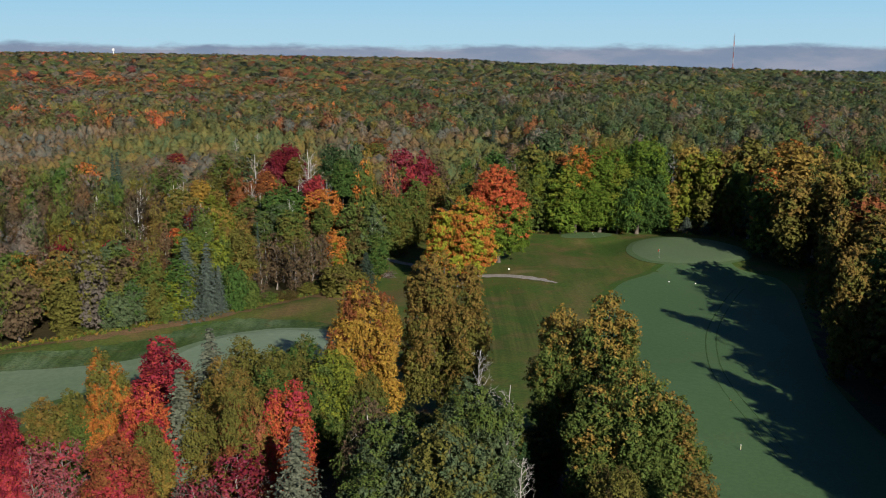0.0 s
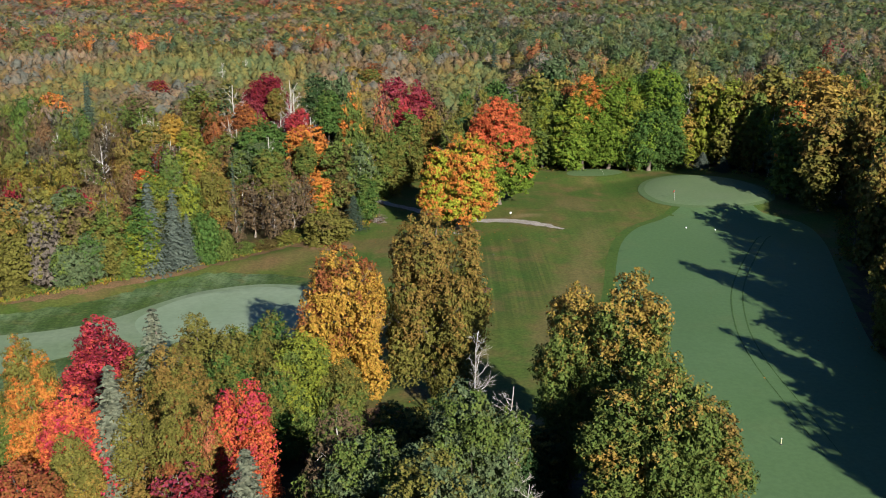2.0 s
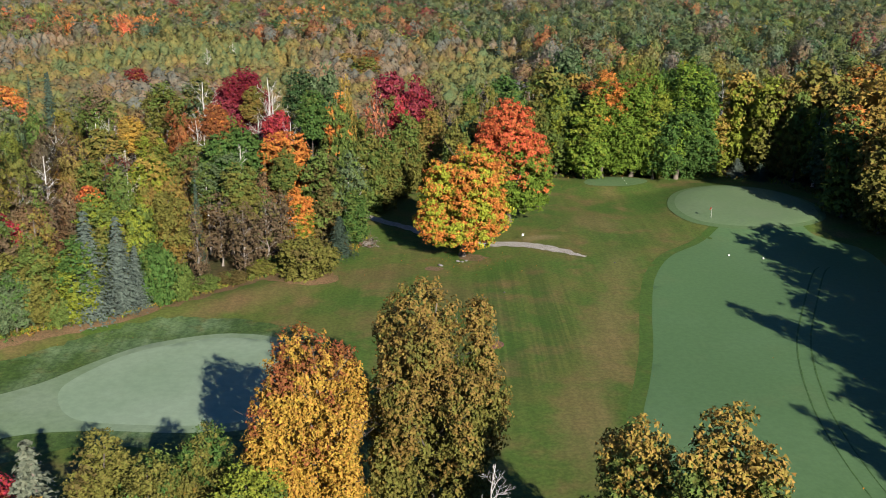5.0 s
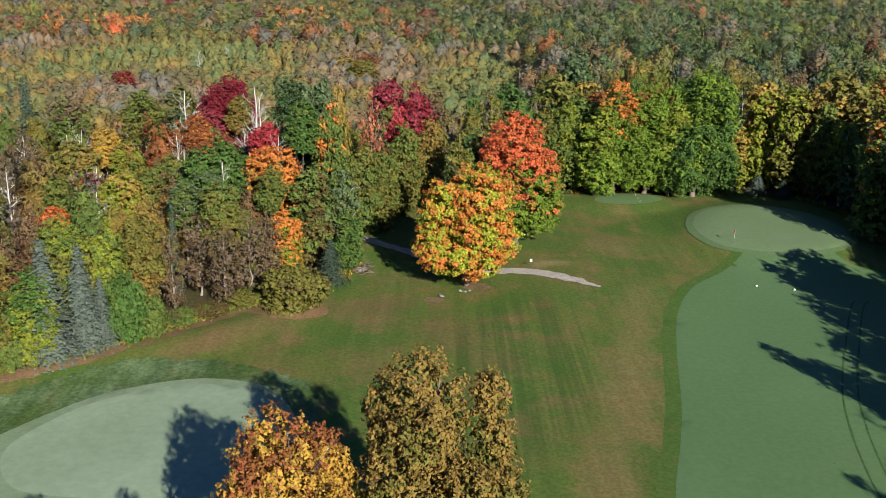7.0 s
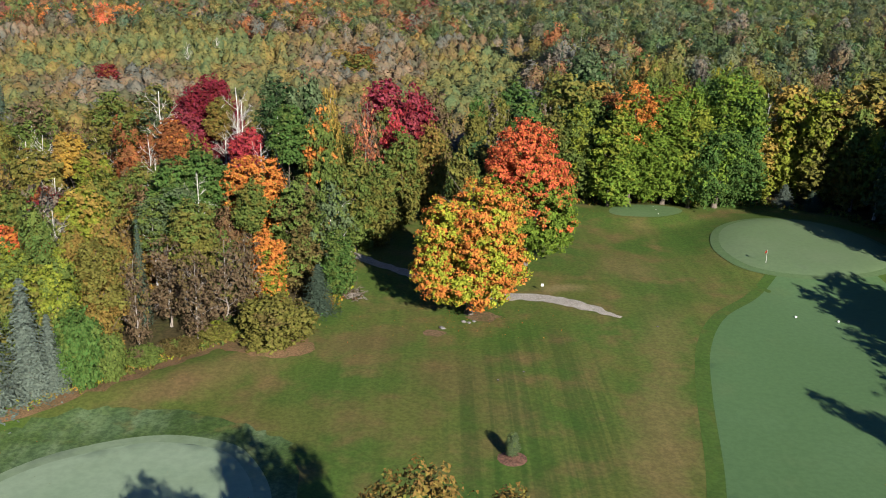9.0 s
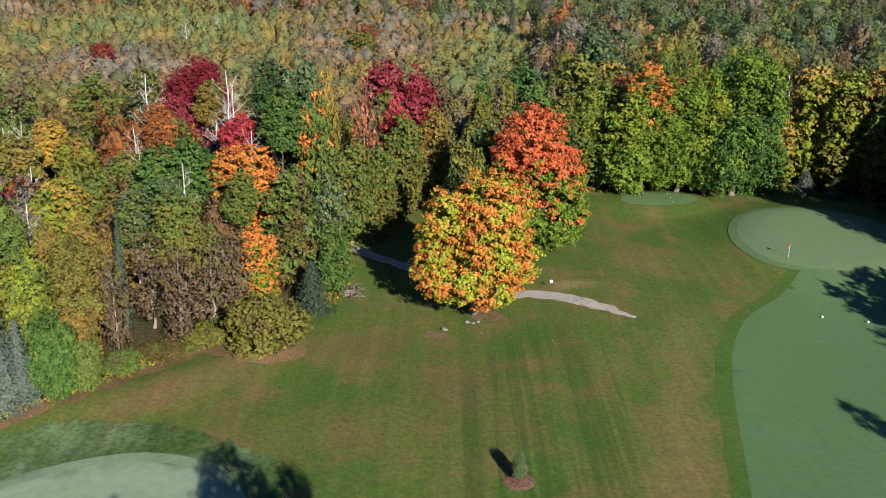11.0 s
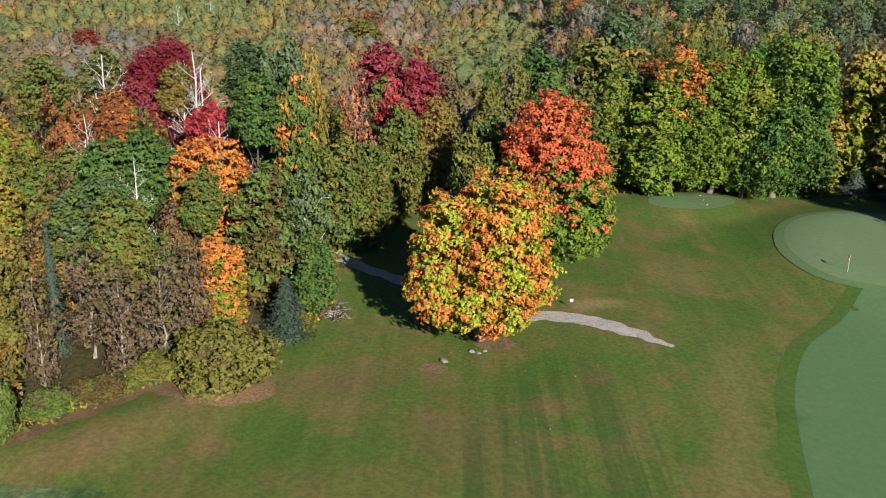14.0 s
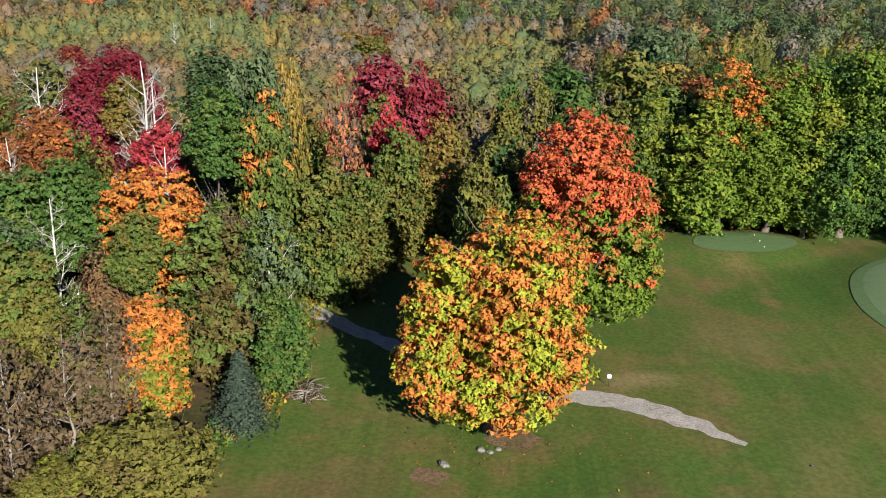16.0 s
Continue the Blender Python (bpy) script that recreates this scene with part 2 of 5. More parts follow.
STRAW = (0.230, 0.180, 0.085)
TAN, RUSSET, LUSH = (0.165, 0.130, 0.050), (0.150, 0.096, 0.044), (0.046, 0.100, 0.014)
DRY = [(33, 220, 5.5, 8, 0.2, TAN, 0.7), (33, 195, 4.0, 17, -0.2, TAN, 0.5), (27, 168, 4.5, 24, -0.22, TAN, 0.75), (20.5, 143, 4, 14, -0.1, TAN, 0.7), (-18, 181, 12, 4, 0.75, RUSSET, 0.5), (12, 172, 5, 4, 0.0, RUSSET, 0.45),
       (-4, 190, 9, 4.5, 0.5, RUSSET, 0.6), (7, 181, 7, 9, 0.3, RUSSET, 0.45), (40, 243, 3, 6, 0.2, TAN, 0.4), (22.5, 210.5, 4.5, 2.2, 0.1, STRAW, 0.75),
       (36, 206, 4, 12, -0.5, LUSH, 0.6), (46, 236, 6, 16, -0.1, LUSH, 0.6), (-24, 176, 8, 3, 0.8, RUSSET, 0.7)]
ROUGH = turf("rough_grass", (0.064, 0.112, 0.019), (0.104, 0.116, 0.027), (0.150, 0.114, 0.042), 0.055, 2.2, 0.8, (-0.23, 0.6, (0.88, 0.91, 0.87)), 0.6, 0.48, DRY, (15, 172, 11, 30, -0.14, (0.70, 0.80, 0.76)))
FAIRWAY = turf("fairway_grass", (0.084, 0.154, 0.060), (0.094, 0.166, 0.070), (0.100, 0.158, 0.064), 0.04, 1.6, 0.6, None, 0.25)
COLLAR = turf("collar_grass", (0.054, 0.106, 0.018), (0.066, 0.112, 0.022), (0.094, 0.106, 0.026), 0.1, 2.0, 0.75, None, 0.5)
GREEN = turf("green_grass", (0.125, 0.185, 0.088), (0.140, 0.195, 0.100), (0.120, 0.170, 0.090), 0.09, 1.4, 0.55, None, 0.2)
FRINGE = turf("fringe_grass", (0.095, 0.155, 0.062), (0.105, 0.160, 0.070), (0.095, 0.140, 0.060), 0.1, 1.6, 0.6, None, 0.3)
DEWY = turf("dewy_grass", (0.215, 0.290, 0.185), (0.250, 0.320, 0.215), (0.205, 0.270, 0.170), 0.07, 1.0, 0.5, None, 0.2)
FROSTED = turf("dewy_rough", (0.060, 0.100, 0.026), (0.120, 0.170, 0.085), (0.130, 0.110, 0.040), 0.12, 2.0, 0.7, (1.25, 0.8, (0.7, 0.78, 0.7)))
SOIL = turf("bare_soil", (0.180, 0.115, 0.070), (0.120, 0.090, 0.045), (0.090, 0.090, 0.030), 0.4, 4.0)
LITTER = turf("leaf_litter", (0.200, 0.120, 0.066), (0.150, 0.100, 0.050), (0.100, 0.095, 0.034), 0.35, 5.0)
GRAVEL = turf("gravel", (0.330, 0.300, 0.280), (0.400, 0.365, 0.340), (0.250, 0.210, 0.180), 0.5, 7.0, 0.9)
FOREST_FLOOR = turf("forest_floor", (0.050, 0.042, 0.020), (0.075, 0.055, 0.026), (0.050, 0.062, 0.018), 0.06, 1.5)
STUBBLE = turf("field_stubble", (0.330, 0.250, 0.140), (0.280, 0.230, 0.130), (0.240, 0.220, 0.120), 0.004, 0.2)


def plain(name, colour, rough=0.5, spread=0.25, scale=6.0):
    m, t, b = base_material(name, rough)
    co = t.nodes.new("ShaderNodeTexCoord")
    n = noise_of(t, co.outputs["Object"], scale, 4)
    lo = tuple(c * (1 - spread) for c in colour)
    t.links.new(blend(t, ramp(t, n, 0.35, 0.65), lo, colour), b.inputs["Base Color"])
    return m


WHITE = plain("white_paint", (0.80, 0.79, 0.76), 0.4, 0.12)
RED = plain("flag_cloth", (0.62, 0.09, 0.05), 0.8, 0.2)
POLE = plain("pole_paint", (0.72, 0.70, 0.62), 0.35, 0.15)
DARK = plain("dark_metal", (0.04, 0.04, 0.04), 0.5, 0.3)
STEEL = plain("galvanised_steel", (0.42, 0.43, 0.45), 0.5, 0.25, 0.2)
REDSTEEL = plain("red_steel", (0.45, 0.10, 0.07), 0.6, 0.2, 0.2)
STONE = plain("stone", (0.22, 0.205, 0.19), 0.9, 0.4, 3)
MULCH = plain("bark_mulch", (0.17, 0.085, 0.055), 0.95, 0.5, 5)
ROOFING = plain("roof_metal", (0.35, 0.36, 0.38), 0.5, 0.2)

# ---- ground ----
COURSE = [(-75, 148), (-56, 155), (-49, 160), (-39, 167.5), (-30, 178), (-19, 191), (-11, 198), (-8.5, 207), (-10, 225), (-11, 241),
          (-7, 248), (-1, 251.5), (6, 253.5), (15, 256), (28, 257), (39, 260.5), (53, 261), (66, 260), (77, 257), (84, 243), (86, 212), (73, 178),
          (61.5, 147), (58.5, 115), (57, 80), (36, 60), (-75, 60)]


def inside(poly, x, y):
    """Whether points lie in a polygon, for arrays."""
    x, y = np.asarray(x, float), np.asarray(y, float)
    res = np.zeros(x.shape, bool)
    for (x1, y1), (x2, y2) in zip(poly, poly[1:] + poly[:1]):
        cross = ((y1 > y) != (y2 > y)) & (x < (x2 - x1) * (y - y1) / ((y2 - y1) or 1e-9) + x1)
        res ^= cross
    return res


def edge_distance(poly, x, y):
    best = np.full(np.shape(x), 1e9)
    for (x1, y1), (x2, y2) in zip(poly, poly[1:] + poly[:1]):
        dx, dy = x2 - x1, y2 - y1
        u = np.clip(((x - x1) * dx + (y - y1) * dy) / (dx * dx + dy * dy), 0, 1)
        best = np.minimum(best, np.hypot(x - x1 - u * dx, y - y1 - u * dy))
    return best


def smooth(v, lo, hi):
    u = np.clip((np.asarray(v, float) - lo) / (hi - lo), 0, 1)
    return u * u * (3 - 2 * u)


def height(x, y):
    """The lie of the land."""
    x, y = np.asarray(x, float), np.asarray(y, float)
    z = 1.3 * (1 - smooth(np.hypot((x - 63) / 1.0, (y - 231) / 1.25), 8, 21))
    z = z + 0.8 * (1 - smooth(np.hypot(x - 43, (y - 252) / 0.7), 5, 13))
    z = z + 0.35 * np.sin(x * 0.11 + 1.0) * np.sin(y * 0.083) * (1 - smooth(y, 240, 262))
    z = z + 0.7 * np.exp(-(((x + 33) * 0.62 + (y - 172) * -0.78) / 3.5) ** 2) * smooth(-x, 5, 22) * (1 - smooth(-x, 55, 75))
    ridge = np.interp(x, [-2600, -1200, 0, 250, 660, 1400, 3000], [72, 66, 50, 32, 24, 6, 0])
    z = z + ridge * smooth(y, 700, 3500)
    z = z + 2.0 * np.sin(x * 0.011) * np.sin(y * 0.009 + 1) * smooth(y, 330, 700)
    return z


def axis(lo, hi, a, b, fine, grow):
    """Steps of fine between a and b, widening outwards."""
    pts, v, s = list(np.arange(a, b + fine, fine)), b, fine
    while v < hi:
        s *= grow
        v += s
        pts.append(v)
    v, s = a, fine
    while v > lo:
        s *= grow
        v -= s
        pts.insert(0, v)
    return np.array(pts)


def mesh_from(name, verts, faces_idx, sizes, mats, mat_index=None, shade=False):
    """A mesh from arrays: vertices, corner indices and face sizes."""
    me = bpy.data.meshes.new(name)
    me.vertices.add(len(verts))
    me.vertices.foreach_set("co", np.asarray(verts, np.float32).ravel())
    me.loops.add(len(faces_idx))
    me.loops.foreach_set("vertex_index", np.asarray(faces_idx, np.int32))
    me.polygons.add(len(sizes))
    starts = np.concatenate([[0], np.cumsum(sizes)[:-1]]).astype(np.int32)
    me.polygons.foreach_set("loop_start", starts)
    for m in mats:
        me.materials.append(m)
    if mat_index is not None:
        me.polygons.foreach_set("material_index", np.asarray(mat_index, np.int32))
    me.update(calc_edges=True)
    me.validate()
    if shade:
        me.shade_smooth()
    return me


def grid_mesh(name, xs, ys, lift, mats, pick=None, shade=True):
    X, Y = np.meshgrid(xs, ys)
    V = np.stack([X, Y, height(X, Y) + lift], -1).reshape(-1, 3)
    nx, ny = len(xs), len(ys)
    i, j = np.meshgrid(np.arange(nx - 1), np.arange(ny - 1))
    a = (j * nx + i).ravel()
    F = np.stack([a, a + 1, a + nx + 1, a + nx], 1)
    idx = pick(V[F].mean(1)) if pick else None
    return mesh_from(name, V, F.ravel(), np.full(len(F), 4), mats, idx, shade)


def ground_kind(c):
    x, y = c[:, 0], c[:, 1]
    k = np.where(inside(COURSE, x, y), 0, 1)
    near = (y < 118) & (x < 33) | (y < 70)
    k = np.where(near, 1, k)
    return k


ground = new("ground", grid_mesh("ground", axis(-7000, 7000, -95, 110, 2.0, 1.2), axis(-300, 8000, 70, 275, 2.0, 1.16), 0.0, [ROUGH, FOREST_FLOOR], ground_kind))
tagged(ground, "rough mown grass and brown forest floor reaching the horizon", "ground", kind="structure")


def spline(pts, n=12, closed=True):
    """A smooth line through points."""
    pts = [np.array(p, float) for p in pts]
    k, res = len(pts), []
    for i in range(k if closed else k - 1):
        if closed:
            p0, p1, p2, p3 = pts[i - 1], pts[i], pts[(i + 1) % k], pts[(i + 2) % k]
        else:
            p0, p1, p2, p3 = pts[max(i - 1, 0)], pts[i], pts[i + 1], pts[min(i + 2, k - 1)]
        for s in np.arange(n) / n:
            res.append(0.5 * (2 * p1 + (p2 - p0) * s + (2 * p0 - 5 * p1 + 4 * p2 - p3) * s * s + (3 * p1 - p0 - 3 * p2 + p3) * s ** 3))
    if not closed:
        res.append(pts[-1])
    return np.array(res)


def patch(name, outline, lift, mat, label, category, n=10, ragged=0.0, step=2.0):
    """A turf patch with a smooth outline, lying on the land: a grid inside and its rim as one sheet."""
    line = spline(outline, n)
    if ragged:
        line = line + np.array([[noise.noise((p[0] * 0.9, p[1] * 0.9, 3.0)), noise.noise((p[0] * 0.9, p[1] * 0.9, 9.0))] for p in line]) * ragged
    bm = bmesh.new()
    vs = [bm.verts.new((p[0], p[1], 0)) for p in line]
    bm.faces.new(vs)
    lo, hi = line.min(0), line.max(0)
    for ax in (0, 1):
        for v in np.arange(lo[ax] + step, hi[ax], step):
            co, no = Vector((0, 0, 0)), Vector((0, 0, 0))
            co[ax], no[ax] = v, 1
            bmesh.ops.bisect_plane(bm, geom=bm.verts[:] + bm.edges[:] + bm.faces[:], plane_co=co, plane_no=no)
    co = np.array([v.co[:2] for v in bm.verts])
    zs = height(co[:, 0], co[:, 1])
    rim = max(0.008, lift - 0.028)
    for v, z in zip(bm.verts, zs):
        v.co.z = z + (rim if v.is_boundary else lift)
    bmesh.ops.recalc_face_normals(bm, faces=bm.faces[:])
    if bm.faces and sum(f.normal.z for f in bm.faces) < 0:
        bmesh.ops.reverse_faces(bm, faces=bm.faces[:])
    me = bpy.data.meshes.new(name)
    bm.to_mesh(me)
    bm.free()
    me.materials.append(mat)
    me.shade_smooth()
    ob = new(name, me)
    return tagged(ob, label, category, kind="structure")


def strip(name, line, widths, lift, mat, label, category, ragged=0.0):
    """A band along a line of (x, y), with a width at each end and the middle."""
    line = spline(line, 10, closed=False)
    d = np.gradient(line, axis=0)
    d /= np.linalg.norm(d, axis=1)[:, None]
    side = np.stack([-d[:, 1], d[:, 0]], 1)
    w = np.interp(np.linspace(0, 1, len(line)), np.linspace(0, 1, len(widths)), widths) / 2
    cols = []
    for k in (-1, -0.4, 0.4, 1):
        wob = np.array([noise.noise((p[0] * 0.8, p[1] * 0.8, 5.0 + k)) for p in line]) * ragged * abs(k)
        cols.append(line + side * (k * w + wob * np.sign(k))[:, None])
    P2 = np.stack(cols, 1)
    V = np.concatenate([P2, (height(P2[..., 0], P2[..., 1]) + lift + 0.02 * (1 - np.array([1, .4, .4, 1])))[..., None]], -1).reshape(-1, 3)
    n = len(line)
    i, j = np.meshgrid(np.arange(3), np.arange(n - 1))
    a = (j * 4 + i).ravel()
    F = np.stack([a, a + 4, a + 5, a + 1], 1)[:, ::-1]
    ob = new(name, mesh_from(name, V, F.ravel(), np.full(len(F), 4), [mat], None, True))
    return tagged(ob, label, category, kind="structure")


FW = [(26, 142), (29, 153), (31.5, 163), (34.5, 178), (37.5, 190), (42, 200), (48.5, 208), (54.5, 217), (58, 221), (68, 219),
      (70, 213), (75, 206), (74, 192), (67.5, 168), (61, 142), (58, 115), (56.5, 88), (38, 72), (30, 85), (25, 110), (24.5, 128)]
patch("fairway_collar", [(x - 1.6, y + 0.6) for x, y in FW], 0.035, COLLAR, "darker green band of longer grass round the fairway", "grass")
patch("fairway", FW, 0.07, FAIRWAY, "smooth blue-green mown fairway with dew and tyre lines", "fairway")
GREEN_LINE = [(48.3, 229), (50.5, 238), (55, 243.5), (62, 246.5), (70, 246), (75.5, 241), (77.5, 232), (75.5, 223), (70, 217.5), (62, 215.3), (55, 216.3), (50, 220.5)]
patch("fringe", GREEN_LINE, 0.10, FRINGE, "close-cut darker fringe round the putting green", "grass")
patch("putting_green", [(63 + (x - 63) * 0.905, 231 + (y - 231) * 0.92) for x, y in GREEN_LINE], 0.13, GREEN, "pale smooth putting green with a flagstick", "green", step=1.5)
LEFT = [(-12.5, 163.5), (-16, 166), (-21, 167), (-26, 165.5), (-31, 162), (-35, 156.5), (-39, 150.5), (-46, 146), (-60, 142.5), (-80, 138),
        (-82, 112), (-62, 108), (-52, 122), (-46, 132), (-37, 138.5), (-29, 139.8), (-20, 139.5), (-13, 141), (-9, 147), (-9, 156)]
patch("dewy_rough_band", [(-8, 163), (-14, 169), (-22, 172), (-30, 171), (-38, 164), (-46, 156), (-58, 150), (-78, 145), (-84, 108), (-60, 104), (-45, 124), (-30, 136), (-16, 136), (-7, 143)],
      0.03, FROSTED, "dew-covered rough grass sloping round the pale green", "grass", ragged=1.0)
patch("dewy_fairway", LEFT, 0.06, turf("dewy_apron", (0.165, 0.230, 0.130), (0.200, 0.260, 0.165), (0.150, 0.205, 0.110), 0.06, 1.2, 0.55, None, 0.3), "pale fairway apron wet with dew", "fairway")
patch("dewy_green", [(-13.5, 162.5), (-17, 164.8), (-22, 165.4), (-26.5, 163.5), (-31, 160), (-34, 155), (-35.5, 149.5), (-33, 144), (-29, 141.6), (-20, 141), (-14, 142.6), (-10.5, 147.5), (-10.5, 156)],
      0.09, DEWY, "pale whitish-green putting green covered with dew", "green", step=1.5)
patch("back_tee", [(35.5, 251), (38, 248.6), (44, 248), (48.5, 251), (48, 254.5), (42, 256), (37, 254.5)], 0.06, FRINGE, "small oval tee of lighter mown grass", "tee")
strip("cart_path", [(28.4, 199.2), (26, 201.4), (24, 203.4), (20.5, 205.8), (17, 206.9), (13.3, 207.4), (8, 209.5), (1.9, 214.6), (-1.6, 217.9), (-5.1, 220.5), (-8.4, 223.8), (-13, 228)],
      [0.3, 2.3, 2.7, 2.7, 2.4, 2.2, 2.2, 2.2], 0.08, GRAVEL, "light grey gravel cart path with ragged edges", "path", 0.5)
strip("leaf_litter_edge", [(-75, 148.5), (-56, 155), (-48, 159.5), (-39, 166.5), (-30, 176.5), (-24, 184), (-19, 189), (-14.5, 186)], [2.2, 2.6, 2.4, 2.6, 3.6], 0.05, LITTER, "reddish brown fallen leaves along the wood's edge", "leaves", 1.2)
patch("leaf_litter_bush", [(-20, 187), (-16, 184.4), (-11.5, 185), (-9.5, 188), (-12, 191), (-18, 192)], 0.055, LITTER, "fallen brown leaves under the bush", "leaves", ragged=0.8)
patch("leaf_litter_yellow", [(-5.5, 119.5), (-2, 117.5), (1.5, 118.5), (2, 121.5), (-1, 123), (-5, 122.5)], 0.05, LITTER, "brown fallen leaves under the yellow tree", "leaves", ragged=1.2)
patch("bare_soil", [(9.0, 198.4), (11.0, 197.8), (12.6, 199.3), (11.8, 201.4), (10, 201.8), (9, 200.2)], 0.03, SOIL, "bare brown soil and roots round the maple", "soil", ragged=1.0)
patch("soil_patch", [(2.8, 193.2), (4.6, 192.5), (5.8, 193.5), (4.5, 194.6), (3.2, 194.4)], 0.03, SOIL, "small bare soil patch in the lawn", "soil", ragged=0.5)
TRACK_GRASS = turf("pressed_grass", (0.052, 0.104, 0.034), (0.062, 0.118, 0.040), (0.064, 0.104, 0.036), 0.2, 2.0)
for off in (-0.85, 0.85):
    strip("tyre_track", [(65 + off, 196), (63 + off, 193), (57 + off, 180), (50.2 + off, 164), (46 + off, 148), (44.4 + off, 135), (44.2 + off, 121), (44 + off, 112)],
          [0.24, 0.22, 0.08], 0.085, TRACK_GRASS, "dark tyre line pressed into the dewy fairway", "track", 0.06)

# ---- trees ----


def leaf_faces(c, nrm, size, rng, aspect=0.75):
    """Pointed leaves at centres c that face nrm: vertices, three a leaf."""
    n = nrm / (np.linalg.norm(nrm, axis=1)[:, None] + 1e-9)
    r = rng.normal(size=n.shape)
    u = r - n * (r * n).sum(1)[:, None]
    u /= np.linalg.norm(u, axis=1)[:, None] + 1e-9
    v = np.cross(n, u)
    s = size[:, None]
    return np.stack([c + u * s, c - u * s * 0.65 + v * s * aspect, c - u * s * 0.65 - v * s * aspect], 1).reshape(-1, 3)


def leaf_mesh(name, V, mats, idx=None, tone=None):
    n = len(V) // 3
    me = mesh_from(name, V, np.arange(3 * n), np.full(n, 3), mats, idx)
    if tone is not None:
        at = me.attributes.new("tone", "FLOAT", "FACE")
        at.data.foreach_set("value", np.asarray(tone, np.float32))
    return me


def clump_crown(rng, lobes, clump, per, leaf, flat=0.62, bare=0.0):
    """Leaves of a crown made of rounded lobes (x, y, z and three radii each). Every lobe carries domed clumps of leaves
    with dark gaps between them; loose leaves fill the inside. Gives the leaf corners and the tone of each leaf's clump."""
    P, N, S, T = [], [], [], []
    for i, (cx, cy, cz, rx, ry, rz) in enumerate(lobes):
        c, r = np.array((cx, cy, cz)), np.array((rx, ry, rz))
        area = 4 * math.pi * ((rx * ry) ** 1.6 / 3 + (rx * rz) ** 1.6 / 3 + (ry * rz) ** 1.6 / 3) ** (1 / 1.6)
        n = max(8, int(area / (clump * clump * 1.75)))
        k = np.arange(n) + 0.5
        lat, lon = np.arccos(1 - 2 * k / n), math.pi * (1 + 5 ** 0.5) * k + rng.uniform(0, 6.3)
        d = np.stack([np.sin(lat) * np.cos(lon), np.sin(lat) * np.sin(lon), np.cos(lat)], 1) + rng.normal(size=(n, 3)) * 0.10
        d /= np.linalg.norm(d, axis=1)[:, None]
        C = c + d * r * rng.uniform(0.74, 1.07, (n, 1))
        ok = (rng.uniform(0, 1, n) > bare) & (d[:, 2] > -0.86)
        for j, (ox, oy, oz, px, py, pz) in enumerate(lobes):
            if j != i:
                ok &= (((C - np.array((ox, oy, oz))) / np.array((px, py, pz))) ** 2).sum(1) > 0.70
        for q, out in zip(C[ok], d[ok] / r):
            out = out / np.linalg.norm(out)
            rad = clump * rng.uniform(0.5, 1.3)
            m = int(per * (0.4 + 0.6 * rad / clump))
            v = rng.normal(size=(m, 3)) + out * 0.75 + np.array([0, 0, 0.45])
            v /= np.linalg.norm(v, axis=1)[:, None]
            P.append(q + v * rad * np.array([1, 1, flat]) * rng.uniform(0.3, 1.2, (m, 1)))
            N.append(v * 0.65 + out * 0.45 + np.array([0, 0, 0.2]) + rng.normal(size=(m, 3)) * 0.5)
            S.append(leaf * rng.uniform(0.65, 1.3, m))
            T.append(np.full(m, rng.uniform()))
        m = int(ok.sum() * per * 0.14)
        v = rng.normal(size=(m, 3))
        v /= np.linalg.norm(v, axis=1)[:, None]
        P.append(c + v * r * rng.uniform(0.35, 0.82, (m, 1)))
        N.append(rng.normal(size=(m, 3)))
        S.append(np.full(m, leaf * 2.0))
        T.append(rng.uniform(0, 0.6, m))
    return leaf_faces(np.concatenate(P), np.concatenate(N), np.concatenate(S), rng, 0.85), np.concatenate(T)


def lobes_of(rng, h, w, base, n, core=0.40, arm=0.27, up=0.5, slim=1.0):
    """Three uneven lobes one over the other, with n smaller ones round them at random heights, that together fill h by w."""
    res = []
    top = h - base
    for z, k, rz in ((0.28, 0.88, 0.27), (0.52, 1.0, 0.28), (0.74, 0.90, 0.26)):
        t = rng.uniform(0, 6.28)
        off = w * rng.uniform(0.03, 0.10)
        res.append((off * math.cos(t), off * math.sin(t), base + top * z, w * core * k * rng.uniform(0.85, 1.0), w * core * k * rng.uniform(0.85, 1.0), top * rz))
    t0 = rng.uniform(0, 6.28)
    for i in range(n):
        t = t0 + 2.4 * i + rng.normal() * 0.35
        q = (i + rng.uniform(0.0, 1.0)) / n
        z = base + top * (0.10 + 0.73 * q)
        wide = math.sin(math.pi * (0.26 + 0.54 * q)) ** 0.5 * rng.uniform(0.85, 1.12)
        ra = w * arm * rng.uniform(0.62, 1.15) * (1.05 - 0.35 * q)
        off = max(0.0, w * 0.5 * wide - ra)
        res.append((off * math.cos(t), off * math.sin(t), z, ra, ra, ra * slim * rng.uniform(0.7, 1.15)))
    return res


